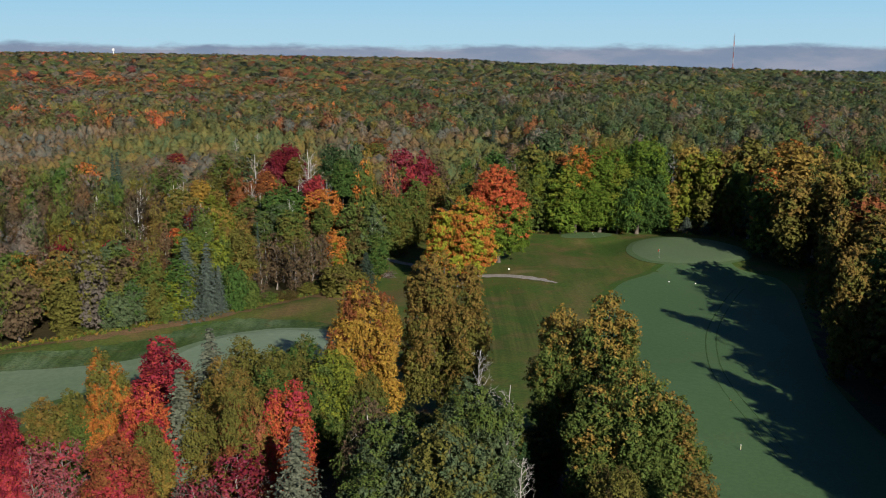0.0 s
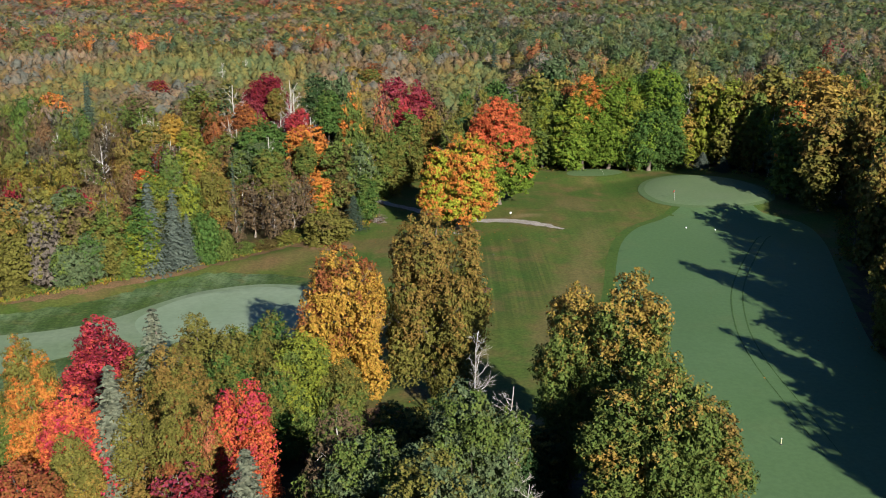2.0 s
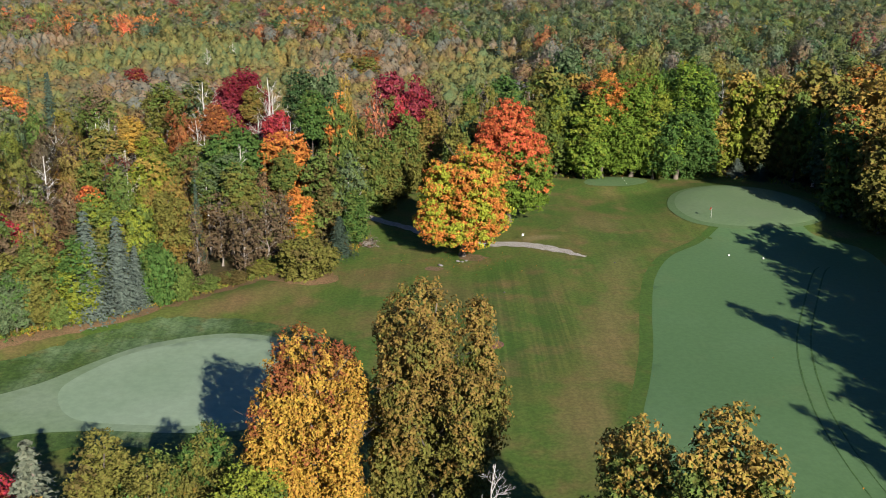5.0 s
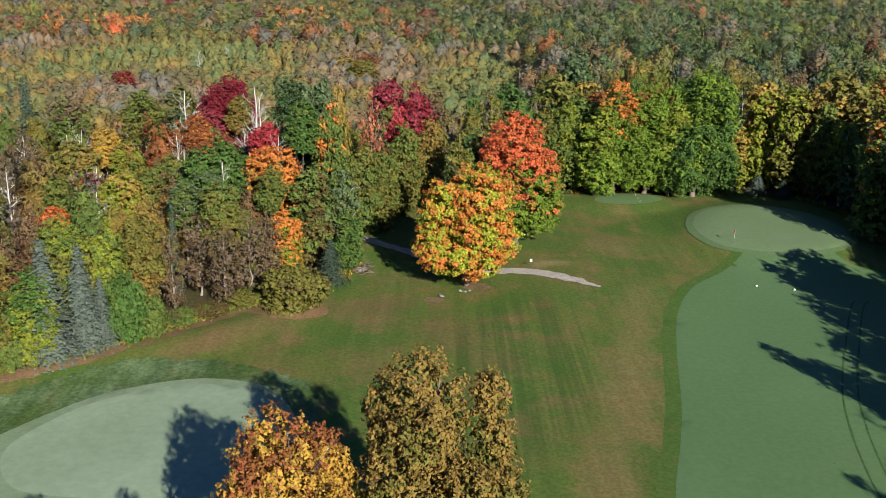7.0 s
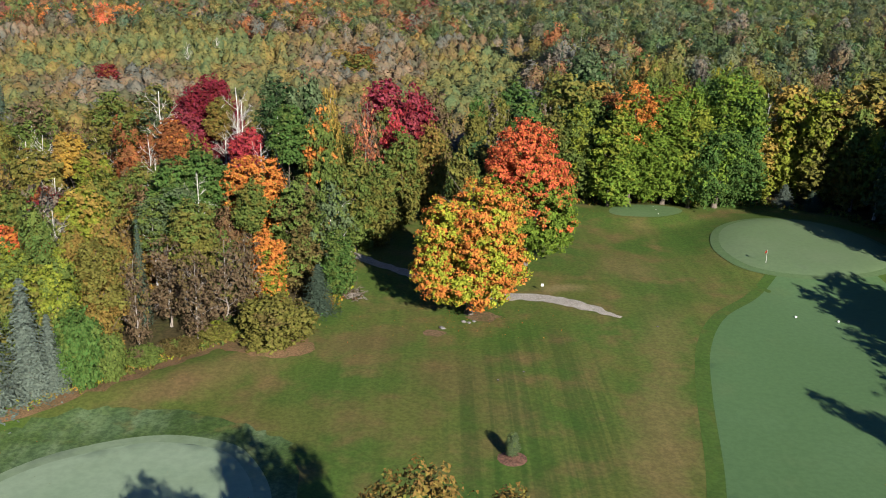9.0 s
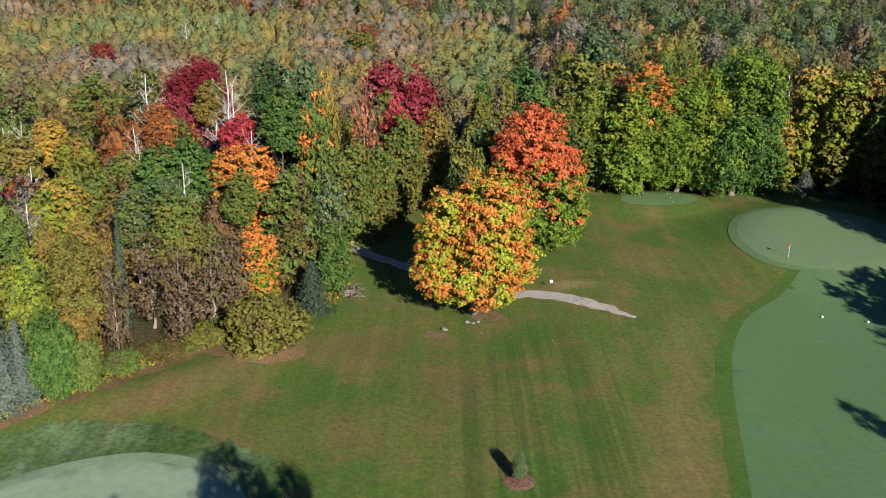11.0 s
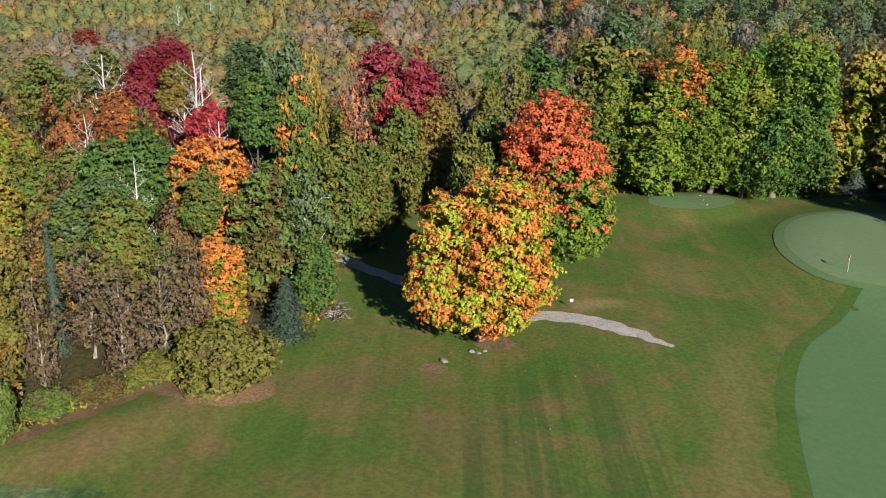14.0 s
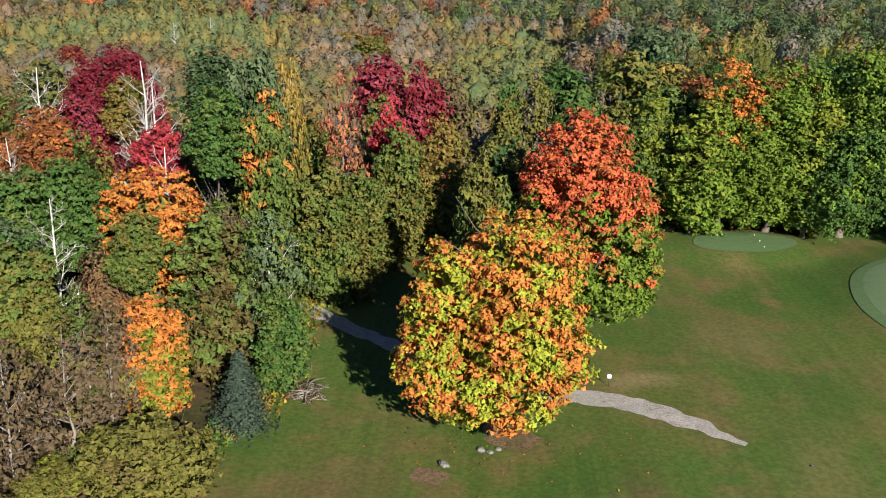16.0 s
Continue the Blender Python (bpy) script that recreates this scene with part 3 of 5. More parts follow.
def crown_leaves(rng, h, w, base, tufts, per, tuft, leaf, flat=0.6, egg=0.42, droop=0.0, lumps=0.32, calm=0.5):
    """Leaves of a broad-leaved crown: tufts spread over a lumpy egg, each a cap of leaves, and a filling inside."""
    a = rng.uniform(0, 2 * math.pi, tufts)
    q = np.clip((np.arange(tufts) + rng.uniform(0, 1, tufts)) / tufts, 0.0, 0.995)
    prof = np.where(q < egg, 0.45 + 0.55 * np.sin(q / egg * math.pi / 2), np.sqrt(np.clip(1 - ((q - egg) / (1 - egg)) ** 2, 0, 1)))
    seed = rng.uniform(0, 50)
    lump = np.array([noise.noise((math.cos(t) * 1.4 + seed, math.sin(t) * 1.4, z * 3.2)) for t, z in zip(a, q)])
    rad = w / 2 * prof * (0.86 + lumps * lump) * rng.uniform(0.62, 1.0, tufts) ** 0.5
    top = h - base
    C = np.stack([rad * np.cos(a), rad * np.sin(a), base + top * q * (0.93 + 0.10 * lump) - droop * rad], 1)
    ts = tuft * rng.uniform(0.65, 1.3, tufts) * (0.6 + 0.4 * prof)
    d = rng.normal(size=(tufts, per, 3))
    d /= np.linalg.norm(d, axis=2)[:, :, None]
    out = np.stack([np.cos(a), np.sin(a), np.full(tufts, 0.55)], 1)[:, None, :]
    d = d + 0.55 * out
    d /= np.linalg.norm(d, axis=2)[:, :, None]
    L = C[:, None, :] + d * ts[:, None, None] * np.array([1, 1, flat]) * rng.uniform(0.55, 1.05, (tufts, per, 1))
    axis_out = L - np.array([0, 0, base + 0.45 * top])
    axis_out = axis_out / np.array([w / 2, w / 2, top / 2])
    axis_out /= np.linalg.norm(axis_out, axis=2)[:, :, None] + 1e-9
    N = d * (1.1 - 0.7 * calm) + axis_out * (0.2 + 0.9 * calm) + rng.normal(size=d.shape) * (0.42 - 0.2 * calm) + np.array([0, 0, 0.3])
    S = leaf * rng.uniform(0.6, 1.35, (tufts, per))
    inner = tufts * per // 9
    k = rng.integers(0, tufts, inner)
    I = C[k] * np.stack([rng.uniform(0.15, 0.8, inner)] * 2 + [np.ones(inner)], 1)
    pts = np.concatenate([L.reshape(-1, 3), I])
    nor = np.concatenate([N.reshape(-1, 3), rng.normal(size=(inner, 3))])
    siz = np.concatenate([S.ravel(), np.full(inner, leaf * 1.7)])
    return leaf_faces(pts, nor, siz, rng)


def tube(V, F, p, q, r1, r2, sides=5):
    """Appends a tapered tube from p to q."""
    p, q = np.array(p, float), np.array(q, float)
    ax = (q - p) / (np.linalg.norm(q - p) + 1e-9)
    u = np.cross(ax, (0.3, 1, 0.2))
    u /= np.linalg.norm(u)
    v = np.cross(ax, u)
    k = len(V)
    for c, r in ((p, r1), (q, r2)):
        for i in range(sides):
            t = 2 * math.pi * i / sides
            V.append(c + r * (math.cos(t) * u + math.sin(t) * v))
    for i in range(sides):
        j = (i + 1) % sides
        F.append((k + i, k + j, k + sides + j, k + sides + i))


def wood(name, rng, h, w, base, mat, limbs=8, thick=0.2, twigs=0, lean=0.03):
    """Trunk with limbs, and twigs on the limbs."""
    V, F = [], []
    pts = [np.array([0, 0, -0.3])]
    n = 7
    for i in range(1, n + 1):
        z = h * 0.93 * i / n
        pts.append(np.array([rng.normal() * lean * h * 0.3, rng.normal() * lean * h * 0.3, z]) * (1, 1, 1))
    r = lambda z: max(0.025, thick * (1.15 - z / h) ** 1.1)
    tube(V, F, pts[0], (0, 0, 0.5), thick * 1.9, thick * 1.2, 7)
    for a, b in zip(pts, pts[1:]):
        tube(V, F, a, b, r(max(a[2], 0)), r(b[2]), 7)
    for i in range(limbs):
        z = base + (h * 0.86 - base) * (i + rng.uniform(0, 0.8)) / limbs
        k = np.clip(z / (h * 0.93) * n, 0, n - 0.01)
        p = pts[int(k)] + (pts[int(k) + 1] - pts[int(k)]) * (k - int(k))
        t = rng.uniform(0, 2 * math.pi)
        reach = w / 2 * rng.uniform(0.55, 0.95) * (1 - 0.55 * max(0, (z - base) / (h - base)))
        mid = p + np.array([math.cos(t) * reach * 0.55, math.sin(t) * reach * 0.55, reach * rng.uniform(0.25, 0.5)])
        end = p + np.array([math.cos(t) * reach, math.sin(t) * reach, reach * rng.uniform(0.6, 1.05)])
        rr = r(z) * 0.5
        tube(V, F, p, mid, rr, rr * 0.65, 5)
        tube(V, F, mid, end, rr * 0.65, rr * 0.25, 5)
        for j in range(twigs):
            s = rng.uniform(0.15, 1.0)
            q = mid + (end - mid) * (s - 0.4) / 0.6 if s > 0.4 else p + (mid - p) * s / 0.4
            dv = rng.normal(size=3) + np.array([math.cos(t), math.sin(t), 0.9])
            e = q + dv / np.linalg.norm(dv) * reach * rng.uniform(0.25, 0.6)
            tube(V, F, q, e, rr * 0.28, 0.012, 3)
            for _ in range(2):
                f = q + (e - q) * rng.uniform(0.3, 0.9)
                dv = rng.normal(size=3) + (e - q) / np.linalg.norm(e - q) + np.array([0, 0, 0.4])
                tube(V, F, f, f + dv / np.linalg.norm(dv) * reach * 0.25, rr * 0.16, 0.008, 3)
    return mesh_from(name, np.array(V), np.array(F).ravel(), np.full(len(F), 4), [mat], None, True)


def spruce_leaves(rng, h, w, levels, spray, leaf):
    """Drooping tiers of needle sprays, narrowing to the tip."""
    P, N, S = [], [], []
    for i in range(levels):
        q = (i + rng.uniform(-0.3, 0.3)) / levels
        z = h * (0.03 + 0.95 * q)
        R = w / 2 * (1 - q) ** 0.85 * rng.uniform(0.82, 1.12) + 0.12
        arms = max(5, int(11 * (1 - q) + 4))
        t0 = rng.uniform(0, 6.28)
        for j in range(arms):
            t = t0 + 2 * math.pi * j / arms + rng.normal() * 0.12
            ra = R * rng.uniform(0.75, 1.15)
            for k in range(spray):
                s = (k + rng.uniform(0.2, 1)) / spray
                sag = -0.32 * ra * s * s + 0.06 * ra * (s > 0.9)
                wob = rng.normal(size=3) * 0.12 * ra * s
                P.append((math.cos(t) * ra * s + wob[0], math.sin(t) * ra * s + wob[1], z + sag + wob[2] * 0.4))
                N.append((math.cos(t) * 0.75 + rng.normal() * 0.3, math.sin(t) * 0.75 + rng.normal() * 0.3, 0.75))
                S.append(leaf * (0.65 + 0.5 * (1 - s)) * rng.uniform(0.8, 1.2))
    return leaf_faces(np.array(P), np.array(N), np.array(S), rng, 0.5)


PROTO = {}


def proto(kind, near):
    """Models of a kind: lists of (name of part, mesh) with their height and width."""
    key = (kind, near)
    if key in PROTO:
        return PROTO[key]
    res = []
    for i in range({"round": 5, "slim": 4, "maple": 3, "great_maple": 1, "tall_maple": 1, "airy": 2, "birch": 3, "tall": 2, "bush": 3}.get(kind, 2)):
        g = np.random.default_rng(100 + 17 * i + 1000 * near + 31 * len(kind) + ord(kind[0]))
        k = kind + ("_far", "_mid", "_near")[near]
        d = near
        leaf, per = (0.36, 0.27, 0.17)[d], (14, 21, 32)[d]
        if kind == "round":
            h, w = 14, 9.0
            lobes = lobes_of(g, h, w, 0.6, 17 + i, 0.31, 0.185, 0.5, 1.8) if d == 2 else lobes_of(g, h, w, 0.6, 7 + i % 3)
            V, tone = clump_crown(g, lobes, (1.0, 0.85, 0.54)[d], (14, 21, 27)[d], (0.36, 0.27, 0.135)[d], (0.62, 0.62, 1.0)[d], 0.06)
            parts = [("trunk", wood(k, g, h, w, 3, BARK, 7, 0.22)), ("crown", leaf_mesh(k, V, [FOLIAGE], None, tone))]
        elif kind == "slim":
            h, w = 17, 6.5
            V, tone = clump_crown(g, lobes_of(g, h, w, 0.6, 14 + i, 0.33, 0.23, 0.5, 1.9), (1.0, 0.78, 0.52)[d], (14, 20, 26)[d], (0.36, 0.25, 0.135)[d], (0.7, 0.8, 1.0)[d], 0.08)
            parts = [("trunk", wood(k, g, h, w, 3, BARK, 8, 0.22)), ("crown", leaf_mesh(k, V, [FOLIAGE], None, tone))]
        elif kind == "maple":
            h, w = 14, 10.0
            V, tone = clump_crown(g, lobes_of(g, h, w, 0.6, 8, 0.40, 0.29, 0.48, 0.8), (1.05, 0.92, 0.70)[d], per, leaf, 0.45)
            parts = [("trunk", wood(k, g, h, w, 2.5, BARK, 8, 0.28)), ("crown", leaf_mesh(k, V, [FOLIAGE], None, tone))]
        elif kind == "great_maple":
            h, w = 18.2, 14.6
            lobes = [(2.0, 0.0, 11.6, 4.1, 4.6, 6.3), (-3.5, 0.0, 10.0, 2.8, 3.6, 5.5), (4.6, -0.4, 7.2, 2.6, 3.6, 4.2), (-4.1, -0.6, 6.2, 3.1, 3.6, 3.6),
                     (0.2, -2.0, 4.6, 4.9, 3.6, 2.9), (0.6, 2.8, 8.0, 5.0, 3.4, 5.2), (1.2, -3.0, 9.6, 2.6, 2.4, 3.2), (-0.6, 1.5, 13.0, 2.2, 2.6, 2.8)]
            V, tone = clump_crown(g, lobes, 0.86, 44, 0.20, 0.55)
            parts = [("trunk", wood(k, g, h, w, 2.8, BARK, 10, 0.42)), ("crown", leaf_mesh(k, V, [FOLIAGE], None, tone))]
        elif kind == "tall_maple":
            h, w = 21.8, 14.0
            lobes = [(-0.6, 0.0, 14.0, 4.5, 4.8, 7.6), (3.2, 0.3, 10.6, 3.9, 4.4, 5.6), (-3.4, 0.4, 13.6, 2.7, 3.4, 4.6), (2.2, -1.0, 5.8, 4.3, 4.0, 3.9),
                     (5.0, -0.4, 7.2, 2.2, 3.0, 3.0), (-2.4, -0.6, 7.2, 3.6, 4.0, 4.4), (1.0, 2.6, 9.0, 4.4, 3.4, 6.0)]
            V, tone = clump_crown(g, lobes, 0.88, 42, 0.21, 0.55)
            parts = [("trunk", wood(k, g, h, w, 2.4, BARK, 10, 0.42)), ("crown", leaf_mesh(k, V, [FOLIAGE], None, tone))]
        elif kind == "airy":
            h, w = 18.5, 11.5
            V, tone = clump_crown(g, lobes_of(g, h, w, 1.6, 20, 0.33, 0.185, 0.5, 1.6), 0.46, 20, 0.135, 1.0, 0.2)
            parts = [("trunk", wood(k, g, h, w, 2.5, BARK, 16, 0.3, 5)), ("crown", leaf_mesh(k, V, [FOLIAGE], None, tone))]
        elif kind == "birch":
            h, w = 15, 8.0
            V, tone = clump_crown(g, lobes_of(g, h, w, 2.2, 8, 0.34, 0.27, 0.55, 1.1), (0.95, 0.8, 0.7)[d], int(per * 0.8), leaf * 0.9, 0.7, 0.22)
            parts = [("trunk", wood(k, g, h, w, 5, BIRCH_BARK, 9, 0.24, 2)), ("crown", leaf_mesh(k, V, [FOLIAGE], None, tone))]
        elif kind == "tall":
            h, w = 19, 7.5
            V, tone = clump_crown(g, lobes_of(g, h, w, 0.8, 17, 0.30, 0.20, 0.48, 1.7), (0.95, 0.8, 0.52)[d], (14, 20, 27)[d], (0.36, 0.26, 0.135)[d], 0.9, 0.08)
            parts = [("trunk", wood(k, g, h, w, 4, BARK, 10, 0.24, 1)), ("crown", leaf_mesh(k, V, [FOLIAGE], None, tone))]
        elif kind == "twig":
            h, w = 12, 6.0
            V, tone = clump_crown(g, lobes_of(g, h, w, 0.8, 8, 0.34, 0.27, 0.5, 1.2), 0.62, 12, (0.22, 0.18, 0.16)[d], 0.8, 0.5)
            parts = [("trunk", wood(k, g, h, w, 2.0, GREY_BARK, 16, 0.14, 6)), ("crown", leaf_mesh(k, V, [FOLIAGE], None, tone))]
        elif kind == "bare":
            h, w = 16, 5.5
            parts = [("trunk", wood(k, g, h, w, 4.0, BIRCH_BARK, 24, 0.19, 7))]
        elif kind == "spruce":
            h, w = 16, 5.0
            V = spruce_leaves(g, h, w, (30, 40, 46)[d], (10, 15, 19)[d], (0.38, 0.26, 0.2)[d])
            parts = [("trunk", wood(k, g, h, w * 0.5, 2, BARK, 4, 0.2)), ("crown", leaf_mesh(k, V, [FOLIAGE], None, np.resize(g.uniform(0, 1, 997), len(V) // 3)))]
        else:
            h, w = 6, 7.0
            V, tone = clump_crown(g, lobes_of(g, h, w, 0.1, 6, 0.38, 0.27, 0.46, 0.9), 0.65, 24, (0.24, 0.21, 0.18)[d], 0.8)
            parts = [("stem", wood(k, g, h, w, 0.4, BARK, 8, 0.12, 1)), ("crown", leaf_mesh(k, V, [FOLIAGE], None, tone))]
        res.append((h, w, parts))
    PROTO[key] = res
    return res


NAMES = {"airy": ("broadleaf_tree", "tree"), "great_maple": ("maple_tree", "tree"), "tall_maple": ("maple_tree", "tree"), "slim": ("broadleaf_tree", "tree"), "round": ("broadleaf_tree", "tree"), "maple": ("maple_tree", "tree"), "birch": ("birch_tree", "tree"), "tall": ("poplar_tree", "tree"),
         "twig": ("thin_tree", "tree"), "bare": ("bare_tree", "tree"), "spruce": ("spruce_tree", "tree"), "bush": ("bush", "bush")}
TREES = []


def tree(kind, x, y, h, w, a, b, share, near=None, group="woodland trees", label="", spin=None, rise=1.0):
    """One tree on the land: its colours, their share, its height and width. A crown is at most 1.7 times as high as it is wide."""
    if near is None:
        near = 2 if w > 8 and kind in ("round", "maple") and y < 262 and x < 62 else 1 if -52 < x < 66 and y < 262 else 0
    near = int(near) + int(near is True)
    deep = y > 150 and not inside(COURSE, x, y) and edge_distance(COURSE, x, y) > 7.5
    if kind in ("round", "maple") and not deep and h > 2.1 * w:
        kind = "slim"
    if kind == "bare":
        w = max(w, 0.3 * h)
    models = proto(kind, near)
    h0, w0, parts = models[int(abs(x * 7.3 + y * 3.1)) % len(models)]
    name, cat = NAMES[kind]
    e = new(name)
    e.empty_display_size = 0.5
    h = h - min(0.0, float(height(x, y)) + 0.5)
    if spin is None:
        spin = (x * 12.9898 + y * 78.233) % 6.283
    e.matrix_basis = Matrix.Translation((x, y, float(height(x, y)))) @ Matrix.Rotation(spin, 4, "Z")
    wide = w / w0 * {"spruce": 1.3, "bare": 1.0, "great_maple": 1.0, "tall_maple": 1.0, "airy": 1.3, "tall": 1.05, "bush": 1.0}.get(kind, 1.25 if deep else 1.35 if near == 2 and w < 5.5 else 1.15)
    high = min(h, 1.75 * w) if deep and kind in ("round", "maple", "birch") else h
    for pn, me in parts:
        o = new(pn, me)
        o.parent = e
        if pn == "crown":
            o.matrix_basis = Matrix.Translation((0, 0, h - high)) @ Matrix.Diagonal((wide, wide, high / h0, 1))
        else:
            o.matrix_basis = Matrix.Diagonal((wide, wide, h / h0, 1))
        o.color = (*LEAF[a], 1)
        o["second_colour"] = list(LEAF[b])
        o["share"] = float(share)
        o["rise"] = float(rise)
    size = "tall " if h > 19 else "small " if h < 6 else ""
    what = {"round": "broadleaf tree with a dense crown", "maple": "maple with a broad layered crown", "birch": "birch with a pale trunk",
            "tall": "poplar with an uneven upright crown", "twig": "thin tree with sparse leaves", "bare": "leafless tree with pale branches",
            "spruce": "spruce with drooping tiers", "bush": "rounded leafy bush near the grass", "great_maple": "maple", "tall_maple": "maple", "slim": "broadleaf tree with a slender crown", "airy": "broadleaf tree with an open crown"}[kind]
    mixw = "" if a == b or kind in ("bare", "spruce") else f" and {WORDS[b]}"
    tagged(e, label or f"{size}{WORDS[a]}{mixw} {what}", cat, group)
    TREES.append((x, y, w))
    return e


# trees that stand out, one by one
tree("tall", -30.0, 104.9, 15, 5.0, "orange", "olive", 0.3, True)
tree("round", -26.1, 112.1, 14, 6.0, "crimson", "red", 0.3, True)
tree("round", -22.9, 96.8, 14, 4.6, "red", "redorange", 0.4, True)
tree("round", -22.9, 86.7, 13, 4.4, "red", "rust", 0.45, True)
tree("twig", -32.3, 91.5, 11, 3.8, "pink", "crimson", 0.4, True)
tree("twig", -29.8, 92.2, 11, 4.1, "pink", "red", 0.3, True)
tree("round", -34.4, 90.6, 14, 3.5, "red", "crimson", 0.4, True)
tree("spruce", -20.2, 97.6, 16, 7.3, "sprucegreen", "sprucegreen", 0.3, True)
tree("spruce", -19.8, 108.1, 17, 6.9, "sprucegreen", "sprucegreen", 0.3, True)
tree("round", -21.8, 93.2, 12, 3.1, "yellow", "olive", 0.5, True)
tree("round", -35.0, 101.0, 11, 3.4, "olive", "gold", 0.3, True)
tree("round", -33.4, 103.6, 11, 3.2, "oliveg", "olive", 0.4, True)
tree("round", -14.7, 95.3, 14, 3.4, "rust", "olive", 0.5, True)
tree("round", -17.8, 96.9, 12, 4.1, "gold", "olive", 0.5, True)
tree("round", -18.2, 104.8, 14, 3.8, "olive", "gold", 0.3, True)
tree("round", -16.4, 107.2, 12, 3.6, "oliveg", "gold", 0.3, True)
tree("twig", -13.5, 91.5, 10, 6.1, "magenta", "crimson", 0.4, True)
tree("twig", -16.4, 87.1, 9, 4.4, "magenta", "grey", 0.4, True)
tree("round", -9.8, 97.3, 14, 4.2, "redorange", "red", 0.3, True)
tree("round", -12.6, 96.9, 12.5, 2.8, "pinkorange", "gold", 0.45, True)
tree("spruce", -7.4, 86.9, 14, 6.7, "sprucegreen", "sprucegreen", 0.3, True)
tree("round", -14.0, 112.1, 13, 4.1, "green", "olive", 0.4, True)
tree("round", -11.2, 116.6, 13, 3.9, "green", "olive", 0.2, True)
tree("round", -6.8, 110.7, 13, 4.7, "oliveg", "lime", 0.4, True)
tree("round", -11.1, 113.3, 11, 2.6, "yellow", "olive", 0.5, True)
tree("birch", -1.7, 91.7, 14, 5.6, "oliveg", "brown", 0.5, True)
tree("round", 8.3, 93.5, 15, 7.8, "greyg", "oliveg", 0.4, True)
tree("round", 1.5, 88.3, 14, 7.3, "greyg", "oliveg", 0.4, True)
tree("round", 5.4, 82.1, 15, 8.5, "greyg", "olive", 0.4, True)
tree("round", -0.5, 82.3, 12, 5.5, "greyg", "oliveg", 0.4, True)
tree("bare", 11.3, 96.3, 15, 3.2, "white", "white", 0.3, True)
tree("bare", 9.2, 111.3, 14, 2.8, "white", "white", 0.3, True)
tree("bare", 12.0, 88.1, 11, 3.4, "white", "white", 0.3, True)
tree("tall", 17.4, 105.8, 19.4, 6.5, "oliveg", "yellow", 0.0, True, rise=1.3)
tree("tall", 21.8, 102.7, 21.4, 7.9, "oliveg", "yellow", 0.0, True, rise=1.3)
tree("round", 22.7, 92.6, 17, 8.4, "oliveg", "yellow", 0.12, True)
tree("round", 19.3, 92.9, 15, 6.2, "oliveg", "yellow", 0.12, True)
tree("round", 26.3, 94.2, 14, 5.0, "oliveg", "gold", 0.3, True)
tree("round", 25.6, 82.0, 12, 3.6, "olive", "gold", 0.4, True)
tree("round", 19.5, 82.5, 12, 5.9, "oliveb", "olive", 0.5, True)
tree("round", -18.0, 114.9, 13, 4.6, "oliveb", "olive", 0.5, True)
tree("round", -13.6, 114.1, 12, 3.9, "olive", "oliveg", 0.5, True)
tree("round", -7.2, 111.8, 12, 4.0, "oliveg", "lime", 0.4, True)
tree("round", -22.3, 109.6, 11, 3.7, "oliveb", "gold", 0.4, True)
tree("round", -9.5, 109.0, 11, 3.6, "green", "olive", 0.4, True)
tree("round", -3.1, 109.0, 11, 3.6, "oliveg", "olive", 0.4, True)
# low trees added in dark green to deepen the shade beside the poplars
tree("round", 4, 104, 8, 4.6, "dkgreen", "olive", 0.3)
tree("round", 7, 101, 7, 4.6, "dkgreen", "olive", 0.3)
tree("round", 10, 104, 8, 4.6, "dkgreen", "olive", 0.3)
tree("round", 13, 107, 6, 4.6, "dkgreen", "olive", 0.3)
tree("round", 8.5, 108, 7, 4.6, "dkgreen", "olive", 0.3)
tree("round", 5, 111, 6, 4.6, "dkgreen", "olive", 0.3)
tree("round", 12, 101, 8, 4.6, "dkgreen", "olive", 0.3)
tree("round", 14.5, 103, 7, 4.6, "dkgreen", "olive", 0.3)
tree("round", 2, 108, 7, 4.6, "dkgreen", "olive", 0.3)
tree("round", 10.5, 113, 4.5, 4.6, "dkgreen", "olive", 0.3)
tree("airy", -3.9, 122.3, 18.2, 8.2, "amber", "rust", 0.08, True)
tree("airy", 5.0, 124.9, 21.2, 9.1, "olive", "gold", 0.45, True)
# added behind the maples, mostly hidden, to cast shade on the wood's edge
tree("round", 10, 231, 18, 6.5, "dkgreen", "olive", 0.3)
tree("round", 8.0, 212.0, 20.0, 4.6, "oliveg", "olive", 0.4)
tree("round", 21.0, 262.0, 18.0, 7.6, "dkgreen", "green", 0.3)
tree("spruce", -39.0, 169.4, 14.8, 6.2, "bluespruce", "bluespruce", 0.3)
tree("spruce", -36.2, 172.6, 13.4, 5.2, "bluespruce", "bluespruce", 0.3)
tree("spruce", -34.6, 174.2, 9, 3.4, "bluespruce", "bluespruce", 0.3)
tree("spruce", -87.5, 279.3, 20, 4.4, "dkspruce", "dkspruce", 0.3)
tree("round", -93.9, 270.2, 17, 7.2, "pinkorange", "orange", 0.5)
tree("round", -52.7, 174.4, 13, 5.4, "red", "crimson", 0.5)
tree("tall", -32.5, 182.9, 14, 5.4, "gold", "olive", 0.5)
tree("round", -35.3, 179.2, 14, 4.0, "oliveg", "lime", 0.4)
tree("round", -41.5, 180.8, 14, 5.0, "lime", "oliveg", 0.5)
tree("round", -47.8, 166.4, 12, 6.9, "olive", "brown", 0.4)
tree("round", -40.0, 168.5, 11, 4.9, "lime", "green", 0.5)
tree("round", -43.6, 165.1, 12, 4.3, "olive", "oliveg", 0.4)
tree("round", -46.2, 163.8, 8, 4.2, "greyg", "green", 0.4)
